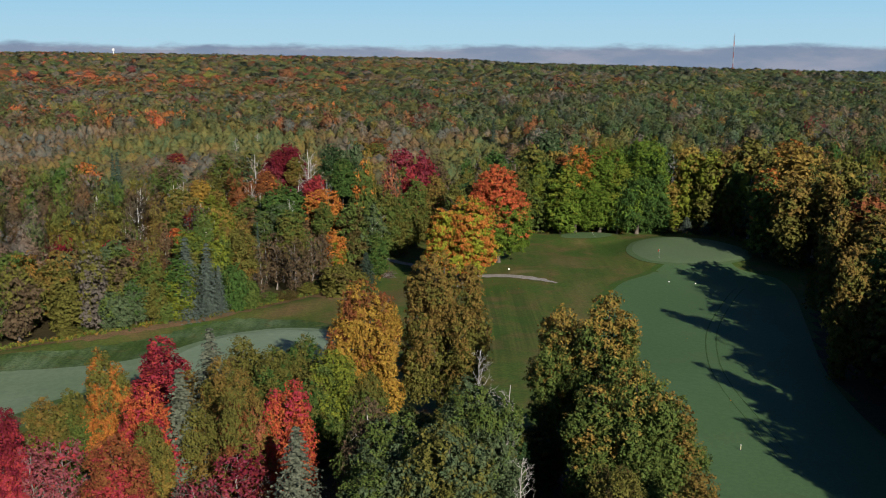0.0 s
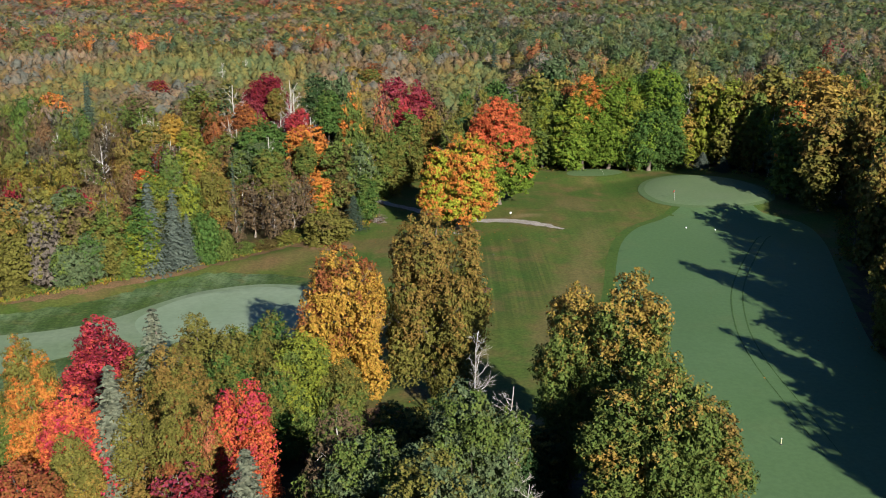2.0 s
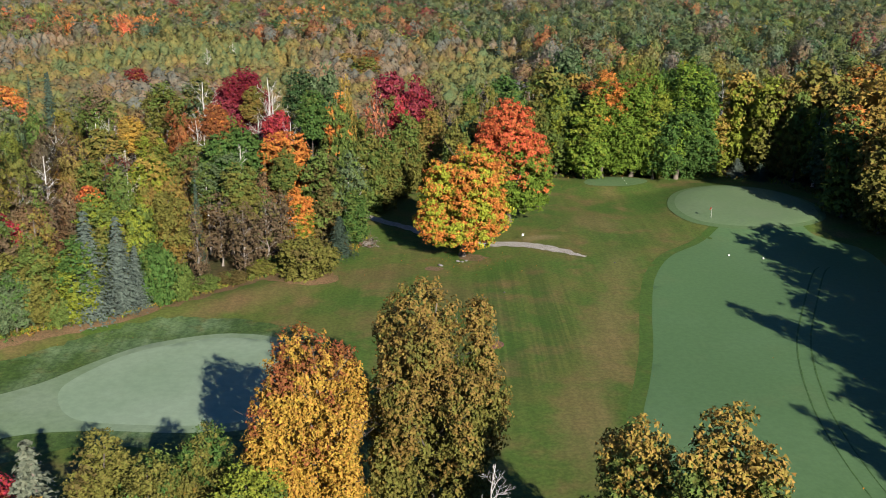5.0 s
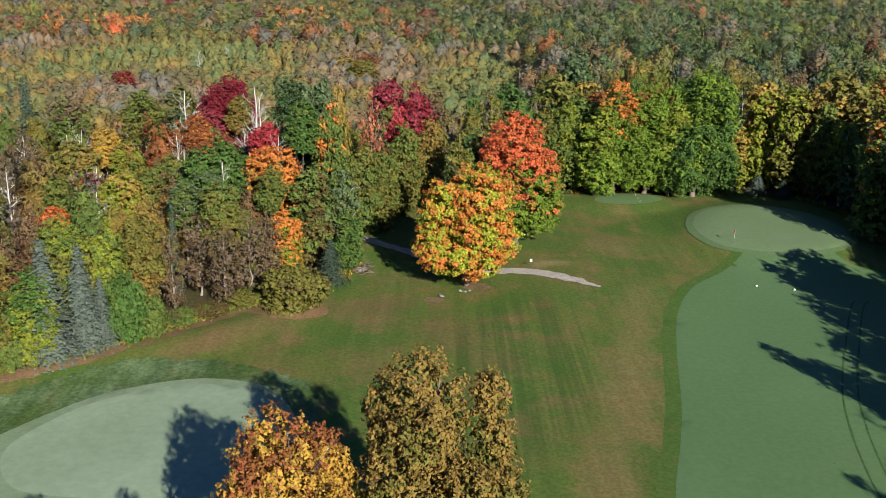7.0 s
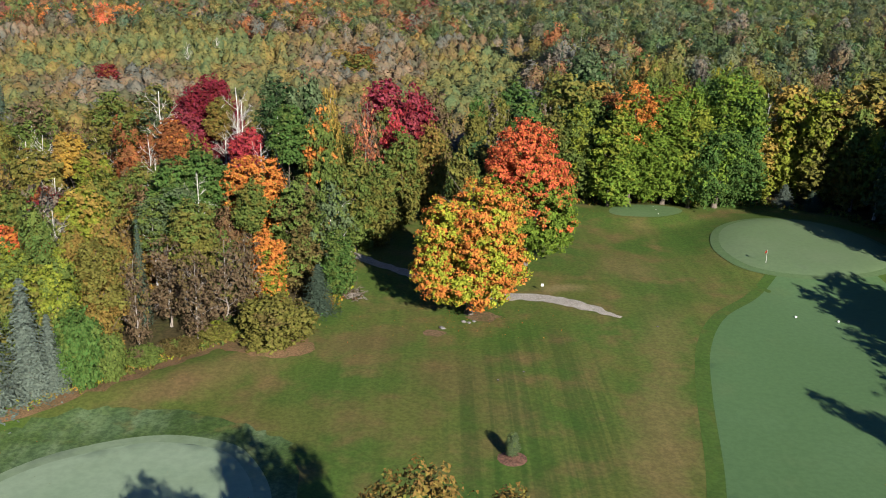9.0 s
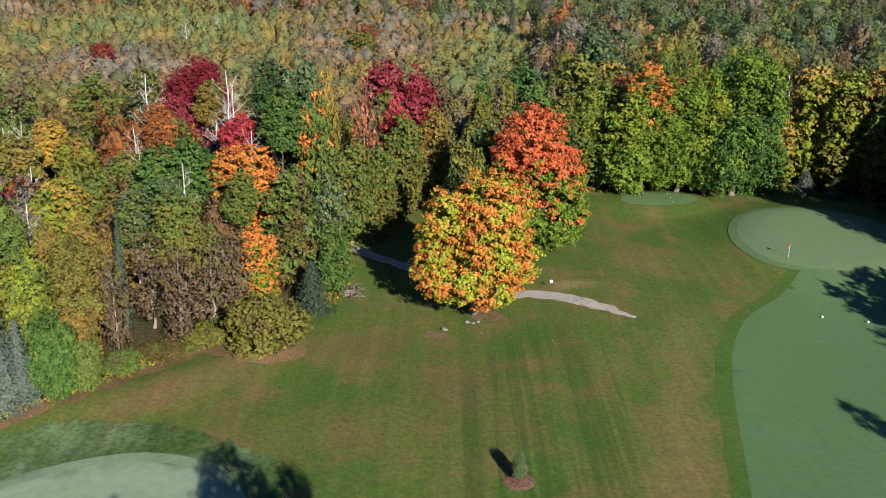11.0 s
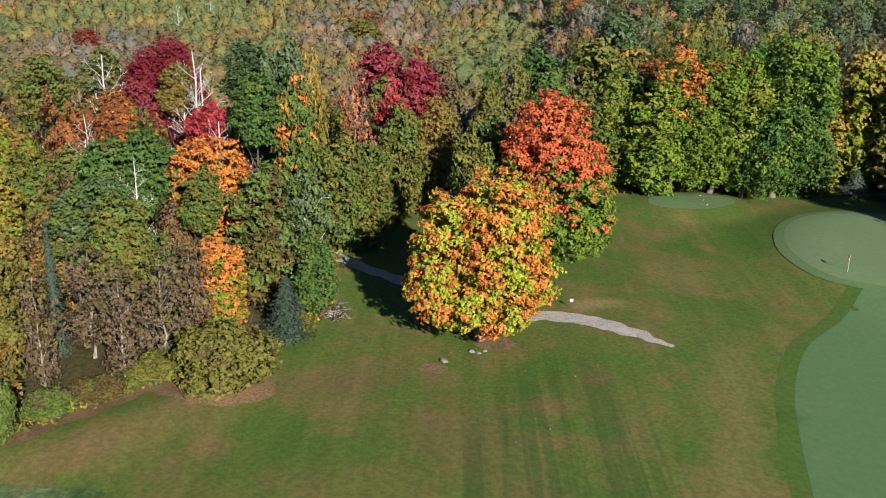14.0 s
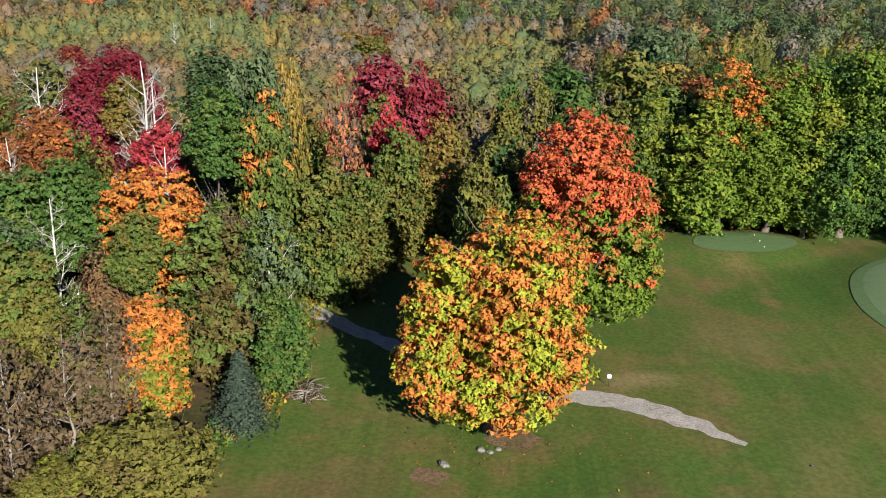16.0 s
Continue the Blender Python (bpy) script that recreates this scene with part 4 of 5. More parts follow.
tree("bush", -43.0, 166.4, 5, 2.5, "orange", "olive", 0.5)
tree("bush", -45.1, 167.3, 5, 4.5, "brown", "olive", 0.5)
tree("bush", -48.8, 162.0, 6, 5.8, "greyg", "oliveg", 0.5)
tree("bush", -42.3, 165.9, 4, 3.7, "oliveg", "oliveg", 0.5)
tree("bush", -32.7, 176.3, 8, 6.0, "green", "oliveg", 0.4)
tree("bush", -30.0, 178.2, 5, 4.1, "oliveg", "oliveg", 0.4)
tree("bush", -14.1, 188.9, 5.6, 9.5, "olive", "oliveb", 0.4)
tree("bush", -21.3, 189.7, 1.9, 5.3, "olive", "lime", 0.4)
tree("bush", -24.7, 185.5, 1.7, 4.8, "oliveb", "oliveg", 0.4)
tree("bush", -27.7, 182.2, 2.1, 4.2, "oliveg", "brown", 0.4)
tree("bush", -19.6, 192.3, 2.2, 4.6, "oliveg", "olive", 0.4)
tree("round", 30.5, 281.2, 20.7, 11.0, "oliveg", "olive", 0.5)
tree("round", 37.7, 291.4, 18.7, 8.6, "olive", "yellow", 0.4)
tree("maple", 40.1, 258.0, 22.3, 8.9, "limeg", "orange", 0.05, rise=2.2)
tree("round", 36.1, 256.0, 17.6, 7.4, "limeg", "lime", 0.4)
tree("round", 46.5, 258.0, 23.0, 9.9, "limeg", "rust", 0.02)
tree("round", 56.3, 258.0, 25.5, 14.8, "green", "limeg", 0.45)
tree("round", 50.8, 256.0, 18.3, 7.4, "limeg", "lime", 0.4)
tree("round", 71.9, 266.0, 22.6, 7.7, "lime", "yellow", 0.3)
tree("round", 76.5, 262.0, 21.5, 7.6, "olive", "lime", 0.5)
tree("round", 86.4, 264.0, 23.6, 13.3, "yellow", "olive", 0.5)
tree("round", 80.3, 262.0, 20.9, 7.6, "olive", "gold", 0.5)
tree("round", 98.2, 268.0, 24.2, 10.3, "gold", "orange", 0.2)
tree("round", 101.5, 262.0, 22.9, 8.8, "olive", "yellow", 0.5)
tree("round", 90.7, 258.0, 21.4, 8.7, "gold", "olive", 0.5)
tree("bare", 67.6, 268.0, 21.8, 7.8, "grey", "grey", 0.3)
tree("round", 37.5, 300.0, 23.6, 8.9, "dkgreen", "greyg", 0.4)
tree("round", 18.2, 270.0, 20.2, 7.9, "dkgreen", "green", 0.4)
tree("round", 21.0, 262.0, 18.6, 6.3, "green", "oliveg", 0.4)
tree("spruce", 70.1, 260.1, 4.5, 3.9, "bluespruce", "bluespruce", 0.3)
tree("spruce", 74.3, 257.2, 4.0, 3.6, "dkspruce", "dkspruce", 0.3)
tree("round", 79.0, 225.0, 20.6, 7.4, "oliveg", "orange", 0.1)
tree("round", 81.4, 215.0, 20.8, 8.0, "olive", "gold", 0.4)
tree("round", 67.1, 137.0, 17.3, 6.9, "oliveb", "olive", 0.5)
tree("round", 79.6, 175.0, 22.4, 8.9, "olive", "rust", 0.4)
tree("round", 89.1, 240.0, 24.5, 10.9, "gold", "yellow", 0.5)
tree("round", 91.1, 215.0, 24.3, 9.8, "yellow", "olive", 0.5)
tree("round", 62.5, 141, 19.5, 5.0, "olive", "gold", 0.4)
tree("round", 60.0, 107, 19.5, 5.0, "olive", "gold", 0.4)
tree("round", 73.6, 172, 20, 5.6, "olive", "gold", 0.4)
tree("round", 87.4, 209, 20, 5.6, "olive", "gold", 0.4)
# unseen trees right of the view, placed to shade the fairway's right strip
tree("round", 60, 78, 19, 5.6, "olive", "gold", 0.4)
tree("round", 67, 80, 20, 5.4, "oliveg", "olive", 0.4)
tree("round", 67, 92, 20, 5.4, "oliveg", "olive", 0.4)
tree("round", -32.8, 236.0, 25.2, 8.6, "magenta", "crimson", 0.62, rise=1.6)
tree("round", -29.5, 231.0, 22.6, 4.0, "gold", "olive", 0.5, rise=1)
tree("bare", -25.8, 226.0, 26.7, 1.3, "white", "white", 0.3, rise=1)
tree("bare", -25.3, 227.0, 24.3, 1.2, "white", "white", 0.3, rise=1)
tree("round", -24.2, 224.0, 19.0, 4.4, "crimson", "red", 0.75, rise=0.3)
tree("birch", -21.2, 234.0, 25.9, 5.7, "dkgreen", "greyg", 0.3, rise=1)
tree("round", -16.4, 232.0, 26.8, 6.0, "dkgreen", "greyg", 0.45, rise=1)
tree("birch", -12.8, 234.0, 24.5, 3.9, "olive", "yellow", 0.5, rise=1)
tree("round", -17.4, 221.0, 23.1, 5.0, "green", "oliveg", 0.3, rise=0.3)
tree("round", -13.2, 222.0, 22.4, 5.3, "oliveg", "orange", 0.18, rise=0.6)
tree("twig", -7.2, 234.0, 23.3, 5.1, "pinkorange", "brown", 0.4, rise=1)
tree("round", -3.2, 243.0, 19.0, 4.7, "crimson", "red", 0.7, rise=0.4)
tree("round", -6.3, 262.0, 21.7, 7.8, "crimson", "magenta", 0.5, rise=0.6)
tree("round", -0.0, 258.0, 21.5, 6.4, "magenta", "crimson", 0.35, rise=0.6)
tree("round", -1.5, 238.0, 16.8, 5.2, "olive", "oliveg", 0.4, rise=1)
tree("round", 3.0, 244.0, 16.8, 5.4, "olive", "gold", 0.35, rise=1)
tree("round", -8.1, 226.0, 15.5, 5.1, "oliveg", "olive", 0.4, rise=1)
tree("round", -4.8, 229.0, 13.7, 5.2, "olive", "oliveg", 0.4, rise=1)
tree("maple", -20.4, 211.0, 17.2, 9.8, "oliveg", "orange", 0.72, rise=0.9)
tree("round", -30.3, 208.0, 17.5, 6.3, "green", "oliveg", 0.3, rise=0.3)
tree("round", -26.9, 211.0, 18.0, 6.1, "green", "oliveg", 0.2, rise=0.3)
tree("round", -35.2, 224.0, 20.2, 4.4, "rust", "orange", 0.25, rise=0.3)
tree("round", -36.1, 214.0, 15.6, 5.1, "oliveg", "olive", 0.4, rise=1)
tree("round", -39.3, 211.0, 14.3, 5.4, "olive", "oliveg", 0.5, rise=1)
tree("round", -49.1, 221.0, 18.8, 4.1, "amber", "yellow", 0.5, rise=0.3)
tree("round", -44.9, 219.0, 16.7, 4.9, "lime", "gold", 0.4, rise=0.5)
tree("birch", -45.7, 230.0, 23.4, 6.4, "olive", "oliveg", 0.4, rise=1)
tree("birch", -59.1, 232.0, 21.4, 5.6, "oliveg", "brown", 0.4, rise=1)
tree("bare", -38.8, 232.0, 24.9, 3.3, "white", "white", 0.3, rise=1)
tree("birch", -42.0, 240.0, 23.1, 6.1, "greyg", "olive", 0.4, rise=1)
tree("bare", -54.7, 219.0, 19.0, 2.3, "white", "white", 0.3, rise=1)
tree("bare", -53.0, 221.0, 19.6, 1.6, "white", "white", 0.3, rise=1)
tree("round", -46.2, 204.0, 14.8, 3.7, "crimson", "rust", 0.5, rise=0.3)
tree("round", -41.0, 202.0, 15.3, 6.6, "lime", "yellow", 0.4, rise=0.4)
tree("round", -47.4, 194.0, 12.1, 4.6, "redorange", "orange", 0.4, rise=0.3)
tree("round", -43.5, 193.0, 11.5, 3.6, "orange", "redorange", 0.5, rise=0.3)
tree("slim", -36.2, 187.0, 14.6, 3.8, "gold", "olive", 0.4, rise=0.4)
tree("slim", -33.5, 189.0, 14.8, 4.0, "olive", "gold", 0.5, rise=0.4)
tree("birch", -30.9, 199.0, 14.7, 4.5, "oliveg", "greyg", 0.5, rise=0.4)
tree("birch", -27.4, 199.0, 16.3, 4.9, "green", "greyg", 0.5, rise=0.4)
tree("spruce", -31.4, 194.0, 13.9, 2.3, "dkspruce", "dkspruce", 0.3, rise=1)
tree("twig", -29.4, 186.0, 11.9, 3.8, "brown", "olive", 0.3, rise=1)
tree("twig", -23.4, 189.0, 11.5, 4.5, "brown", "oliveb", 0.3, rise=1)
tree("twig", -20.6, 192.0, 11.5, 4.8, "brown", "olive", 0.3, rise=1)
tree("twig", -19.2, 196.0, 11.5, 4.5, "brown", "oliveb", 0.3, rise=1)
tree("round", -16.9, 199.0, 10.8, 4.6, "lime", "orange", 0.62, rise=0.5)
tree("round", -14.4, 206.0, 15.9, 6.0, "oliveb", "oliveg", 0.5, rise=0.6)
tree("birch", -9.9, 208.0, 15.2, 5.8, "greyg", "oliveg", 0.35, rise=0.4)
tree("round", -8.6, 206.0, 9.3, 4.0, "green", "oliveg", 0.4, rise=0.4)
tree("round", -19.9, 205.0, 15.1, 4.0, "oliveg", "olive", 0.4, rise=0.4)
tree("round", -50.9, 206.0, 14.1, 5.2, "oliveg", "olive", 0.4, rise=0.4)
tree("round", -52.3, 216.0, 17.2, 6.2, "olive", "gold", 0.25, rise=0.6)
tree("spruce", -10.6, 199.6, 6.6, 4.3, "dkspruce", "dkspruce", 0.3)
# row added mostly out of view, so its shadows merge over fairway and right-hand trees
for x, y, h, a, b in ((70, 128, 19, "olive", "gold"), (72, 142, 20, "oliveg", "olive"), (66, 118, 18, "olive", "rust"), (68, 100, 19, "oliveg", "gold"), (75, 156, 20, "olive", "gold"),
                      (66, 88, 19, "oliveg", "olive"), (74, 114, 20, "olive", "gold"), (80, 150, 20, "oliveg", "rust"), (79, 168, 20, "olive", "gold"), (63, 71, 19, "olive", "oliveg"), (98, 200, 24, "olive", "gold"), (92, 172, 23, "oliveg", "gold"), (64, 96, 20, "olive", "gold"), (71, 106, 20, "oliveg", "olive"), (62, 83, 20, "olive", "gold")):
    tree("round", x, y, h, 9.0, a, b, 0.4)
for x, y, h, w, a, b in ((25.5, 259.5, 17, 6.5, "oliveg", "olive"), (30.5, 260.5, 18, 6.5, "oliveg", "lime"), (33.5, 266, 19, 7, "green", "oliveg"), (61.5, 264, 18, 7, "green", "lime"), (65.5, 263, 13, 6, "lime", "yellow")):
    tree("round", x, y, h, w, a, b, 0.35)
tree("great_maple", 8.8, 200.8, 18.2, 14.6, "yellowgreen", "orange", 0.54, True, "specimen trees", "large maple turning from green to yellow and orange", 0.0, 0.1)
tree("tall_maple", 17.6, 221.0, 21.8, 14.0, "limeg", "redorange", 0.25, True, "specimen trees", "large maple with an orange-red top and green skirt", 0.0, 1.7)

# single trees that stand over the thicket and the woods behind
tree("round", -149, 442, 10, 6.1, "orange", "amber", 0.4, 0, rise=0.4)
tree("round", -170, 522, 12, 13.3, "rust", "crimson", 0.5, 0, rise=0.4)
tree("round", -126, 502, 11, 15.3, "crimson", "rust", 0.5, 0, rise=0.4)
tree("round", -121, 462, 9, 15.0, "yellow", "gold", 0.5, 0, rise=0.4)
tree("round", -80, 541, 15, 16.2, "dkgreen", "green", 0.4, 0, rise=0.4)
tree("round", -100, 385, 9, 7.2, "crimson", "rust", 0.4, 0, rise=0.4)
tree("round", -225, 565, 12, 13.5, "crimson", "redorange", 0.4, 0, rise=0.4)
tree("round", -200, 578, 12, 11.6, "orange", "rust", 0.4, 0, rise=0.4)
tree("spruce", -99, 308, 17, 2.9, "dkspruce", "dkspruce", 0.3, 0, rise=0.4)
tree("spruce", -120, 344, 12, 1.9, "dkspruce", "dkspruce", 0.3, 0, rise=0.4)
tree("bare", -86, 427, 13, 4.7, "white", "white", 0.3, 0, rise=0.4)
tree("bare", -178, 595, 13, 7.6, "white", "white", 0.3, 0, rise=0.4)
tree("bare", -81, 450, 13, 5.4, "white", "white", 0.3, 0, rise=0.4)
tree("spruce", -115, 537, 15, 7.8, "bluespruce", "bluespruce", 0.3, 0, rise=0.4)
tree("spruce", -108, 539, 16, 6.6, "bluespruce", "bluespruce", 0.3, 0, rise=0.4)
tree("spruce", -107, 568, 15, 7.0, "bluespruce", "bluespruce", 0.3, 0, rise=0.4)
tree("birch", -117, 516, 13, 7.5, "greyg", "bluespruce", 0.3, 0, rise=0.4)
tree("round", -34, 436, 10, 10.3, "yellow", "gold", 0.4, 0, rise=0.4)
tree("round", -24, 413, 11, 9.7, "gold", "oliveg", 0.4, 0, rise=0.4)
tree("round", -23, 434, 12, 7.9, "rust", "brown", 0.4, 0, rise=0.4)
tree("round", -40, 523, 12, 7.4, "rust", "crimson", 0.4, 0, rise=0.4)
tree("round", 68, 382, 17, 12.2, "green", "greyg", 0.4, 0, rise=0.4)
tree("birch", 44, 336, 16, 8.7, "greyg", "green", 0.4, 0, rise=0.4)
tree("birch", 25, 332, 15, 5.8, "greyg", "oliveg", 0.4, 0, rise=0.4)
tree("spruce", 28, 449, 20, 5.8, "dkspruce", "dkspruce", 0.3, 0, rise=0.4)
tree("round", 123, 494, 12, 7.2, "red", "crimson", 0.4, 0, rise=0.4)
tree("round", 90, 395, 16, 10.7, "oliveg", "gold", 0.5, 0, rise=0.4)
tree("round", 221, 625, 16, 14.7, "dkgreen", "green", 0.3, 0, rise=0.4)
tree("round", 223, 595, 16, 10.6, "dkgreen", "green", 0.3, 0, rise=0.4)
tree("round", 214, 649, 15, 17.5, "lime", "olive", 0.4, 0, rise=0.4)
tree("spruce", 40, 370, 20, 2.7, "dkspruce", "dkspruce", 0.3, 0, rise=0.4)
tree("round", 109, 813, 14, 9.2, "redorange", "red", 0.4, 0, rise=0.4)

# trees at the edge of the woods that are seen but not told apart
EDGE = np.random.default_rng(5)
PALETTE = ["oliveg", "olive", "green", "greyg", "gold", "yellow", "lime", "orange", "rust", "brown", "crimson", "dkgreen", "redorange", "grey"]
COMMON = np.array([17, 19, 8, 9, 8, 3, 5, 3, 5, 10, 1.6, 5, 1.8, 1.5])
FAR_COMMON = np.array([20, 17, 14, 17, 2.5, 1, 3, 1.2, 3, 13, 1.2, 13, 1.2, 5])
WARM, DEEP = np.isin(np.arange(14), [7, 8, 10, 12]), np.isin(np.arange(14), [2, 3, 11])


def palette_weights(x, y):
    """How often each colour of the palette stands at a place."""
    red = noise.noise((x * 0.014 + 7, y * 0.009, 0.3))
    dark = noise.noise((x * 0.010, y * 0.006 + 4, 2.3))
    side = min(1.0, max(-1.0, x / (60 + 0.12 * y)))
    common = COMMON if y < 330 else FAR_COMMON
    base = common * np.where(WARM, math.exp(3.0 * red - 0.25 - 1.0 * side), 1)
    base = base * np.where(DEEP, math.exp(2.4 * dark + 1.5 * side), 1)
    if y > 330 and x > 0:
        base = base * np.array([1.2, 0.8, 1.5, 1.2, 0.8, 1, 0.8, 0.8, 0.8, 0.7, 0.8, 1.5, 0.8, 0.5])
    if 1150 < y < 1750 and x < 250:
        base = base * np.where(WARM, 6.0, 1)
    if -115 < x < 28 and 258 < y < 430:
        base = base * np.array([0.9, 2.4, 0.35, 0.7, 1.1, 0.5, 0.4, 0.6, 1.5, 3.6, 0.5, 0.3, 0.5, 2.0])
    elif x < 30 and y < 258:
        base = base * np.array([1.6, 1.7, 0.8, 1.4, 0.45, 0.5, 0.8, 0.5, 0.8, 1.8, 0.5, 0.5, 0.7, 0.5])
    elif y < 330:
        base = base * np.array([1.6, 1.3, 1.5, 0.6, 1.5, 1.0, 1.5, 0.5, 0.6, 0.5, 0.05, 0.8, 0.1, 0.3])
    return base / base.sum()


def clear_of(x, y, gap):
    return all((x - tx) ** 2 + (y - ty) ** 2 > (gap + 0.28 * tw) ** 2 for tx, ty, tw in TREES)


for i, (x, y, h) in enumerate(((-64, 161, 10), (-60, 166, 11), (-66, 168, 12), (-56, 170, 11), (-61, 172, 12), (-70, 172, 12), (-57, 163, 8), (-69, 161, 10), (-73, 166, 11), (-52, 166, 8), (-76, 158, 9))):
    tree("round", x, y, h, 5.2, ("oliveg", "olive", "green", "brown", "greyg")[i % 5], ("olive", "gold", "oliveg")[i % 3], 0.4)

for gx in np.arange(-80, 118, 3.9):
    for gy in np.arange(84, 282, 3.9):
        x, y = gx + EDGE.uniform(-1.9, 1.9), gy + EDGE.uniform(-1.9, 1.9)
        d = float(edge_distance(COURSE, x, y))
        if inside(COURSE, x, y) or d > 9.5 or d < 1.2 or y < 82 or abs(x - 5) > 0.5 * y + 14 or not clear_of(x, y, 1.5):
            continue
        if x < -55 and y < 140:
            continue
        right = x > 52 and y < 236
        if right and d < (8.0 if 100 < y < 200 else 5.0) or -14 < x < 14 and y > 225 and d < 2.0:
            continue
        low = d < 3.6 and (x < 50 or y > 250)
        k = EDGE.choice(14, p=palette_weights(x, y))
        if x > 50 and k in (4, 5, 10, 11, 12):
            k = 0
        a, b = PALETTE[k], PALETTE[EDGE.choice(14, p=palette_weights(x, y))]
        if low:
            tree("bush", x, y, EDGE.uniform(0.8, 2.2) * (1.7 if y > 235 else 1.0), EDGE.uniform(2.4, 5.2), a if a in ("olive", "brown", "green", "greyg") else "oliveg", "olive", 0.4, group="shrubs along the wood")
        else:
            kind = EDGE.choice(["round", "birch", "twig", "spruce", "maple"], p=[0.52, 0.14, 0.14, 0.08, 0.12])
            tall = 18 if right else 19 if x > 50 or y > 240 else 13.5
            tree(kind, x, y, tall * EDGE.uniform(0.8, 1.12), EDGE.uniform(4.4, 6.6) * (0.5 if kind == "spruce" else 1), "dkspruce" if kind == "spruce" else a, b, 0.4)

# leafless and half-dead trunks that stand above the wood
for x, y, h in ((-45, 205, 17), (-52, 216, 18), (-38, 222, 19), (-34, 212, 18), (-20, 214, 20), (-58, 204, 16), (-27, 206, 17), (-63, 222, 18), (-70, 214, 17),
                (-48, 232, 20), (-29, 232, 22), (-56, 190, 14), (-42, 196, 15)):
    tree("bare", x, y, h, 5.5, "white", "white", 0.3, near=1)

# ---- woods behind, as one mass ----


def lumps(n, level, seed):
    """Upper parts of lumpy balls of 1 m, as loose triangles: the dense inside of a crown."""
    res = []
    for i in range(n):
        bm = bmesh.new()
        bmesh.ops.create_icosphere(bm, subdivisions=level, radius=0.5)
        off = Vector((seed + i * 5.3, i * 2.1, 0))
        for v in bm.verts:
            v.co *= 0.95 + 0.5 * noise.noise(v.co * 4.5 + off)
        res.append(np.array([v.co[:] for f in bm.faces if f.calc_center_median().z > -0.22 for v in f.verts]))
        bm.free()
    return res


CORES = lumps(7, 1, 3.0)


def rounded(V, middle, radii):
    """Corners of loose leaves turned outwards, and soft normals that follow the crown's rounded form."""
    out = (V - middle) / np.asarray(radii) ** 2
    out /= np.linalg.norm(out, axis=1)[:, None] + 1e-9
    T, D = V.reshape(-1, 3, 3), out.reshape(-1, 3, 3)
    flat = np.cross(T[:, 1] - T[:, 0], T[:, 2] - T[:, 0])
    back = (flat * D.mean(1)).sum(1) < 0
    T[back], D[back], flat[back] = T[back][:, [0, 2, 1]], D[back][:, [0, 2, 1]], -flat[back]
    flat /= np.linalg.norm(flat, axis=1)[:, None] + 1e-9
    N = D * 0.62 + flat[:, None] * 0.38
    return T.reshape(-1, 3), N.reshape(-1, 3) / (np.linalg.norm(N, axis=2).reshape(-1, 1) + 1e-9)


def stand(name, spots, models, label, trunks=True, skins=LEAVES, core=0.8, long=1.3):
    """Many crowns in one mesh. spots: x, y, height, width and colour of each; models: leaf corners for a crown 1 m high and wide."""
    Vs, Is, Ns = [], [], []

    def add(V, slot, n, form=None):
        V, N = rounded(V, *form) if form else (V, np.tile((0.0, -0.9, 0.44), (len(V), 1)))
        Vs.append(V)
        Ns.append(N)
        Is.append(np.full(n, slot))

    ks = sorted({s[4] for s in spots})
    for n, (x, y, h, w, c) in enumerate(spots):
        m = models[1][n % len(models[1])] if "spruce" in c else models[0][n % len(models[0])]
        t = (x * 3.7 + y * 1.3) % 6.283
        ct, st = math.cos(t) * w, math.sin(t) * w
        z0 = float(height(x, y))
        h = h - min(0.0, z0)
        if "spruce" not in c:
            z0, h = z0 + h - min(h, long * w), min(h, long * w)
        form = (np.array((x, y, z0 + (0.0 if "spruce" in c else 0.5) * h)), (0.5 * w, 0.5 * w, (2.0 if "spruce" in c else 0.5) * h))
        add(np.stack([m[:, 0] * ct - m[:, 1] * st + x, m[:, 0] * st + m[:, 1] * ct + y, m[:, 2] * h + z0], 1), ks.index(c), len(m) // 3, form)
        if core and "spruce" not in c:
            k = CORES[n % len(CORES)] * core
            add(np.stack([k[:, 0] * ct - k[:, 1] * st + x, k[:, 0] * st + k[:, 1] * ct + y, (k[:, 2] + 0.52) * h + z0], 1), ks.index(c), len(k) // 3, form)
        if trunks and n % 5 == 0:
            r, z0, h = 0.13, float(height(x, y)), h + z0 - float(height(x, y))
            p = np.array([(x - r, y - r, z0), (x + r, y - r, z0), (x, y, z0 + h * 0.95), (x + r, y - r, z0), (x, y + r, z0), (x, y, z0 + h * 0.95)])
            add(p, len(ks), 2)
    me = leaf_mesh(name, np.concatenate(Vs), [skins[k] for k in ks] + [BIRCH_BARK], np.concatenate(Is))
    me.shade_smooth()
    me.normals_split_custom_set_from_vertices(np.concatenate(Ns))
    ob = new(name, me)
    return tagged(ob, label, "trees", kind="stuff")


def unit_models(n, tufts, per, tuft, leaf, seed, flat=0.7):
    """Crowns of 1 m height and width."""
    res = []
    for i in range(n):
        g = np.random.default_rng(seed + i)
        V = clump_crown(g, lobes_of(g, 12, 8, 0.5, tufts, 0.40, 0.28), tuft, per, leaf, flat)[0]
        res.append(V / np.array([8, 8, 12]))
    g = np.random.default_rng(seed + 90)
    n = max(5, int(per * 0.9))
    cones = [spruce_leaves(g, 14, 6, n * 2, max(2, n // 3), leaf * 1.25) / np.array([6, 6, 14]) for _ in range(2)]
    return res, cones


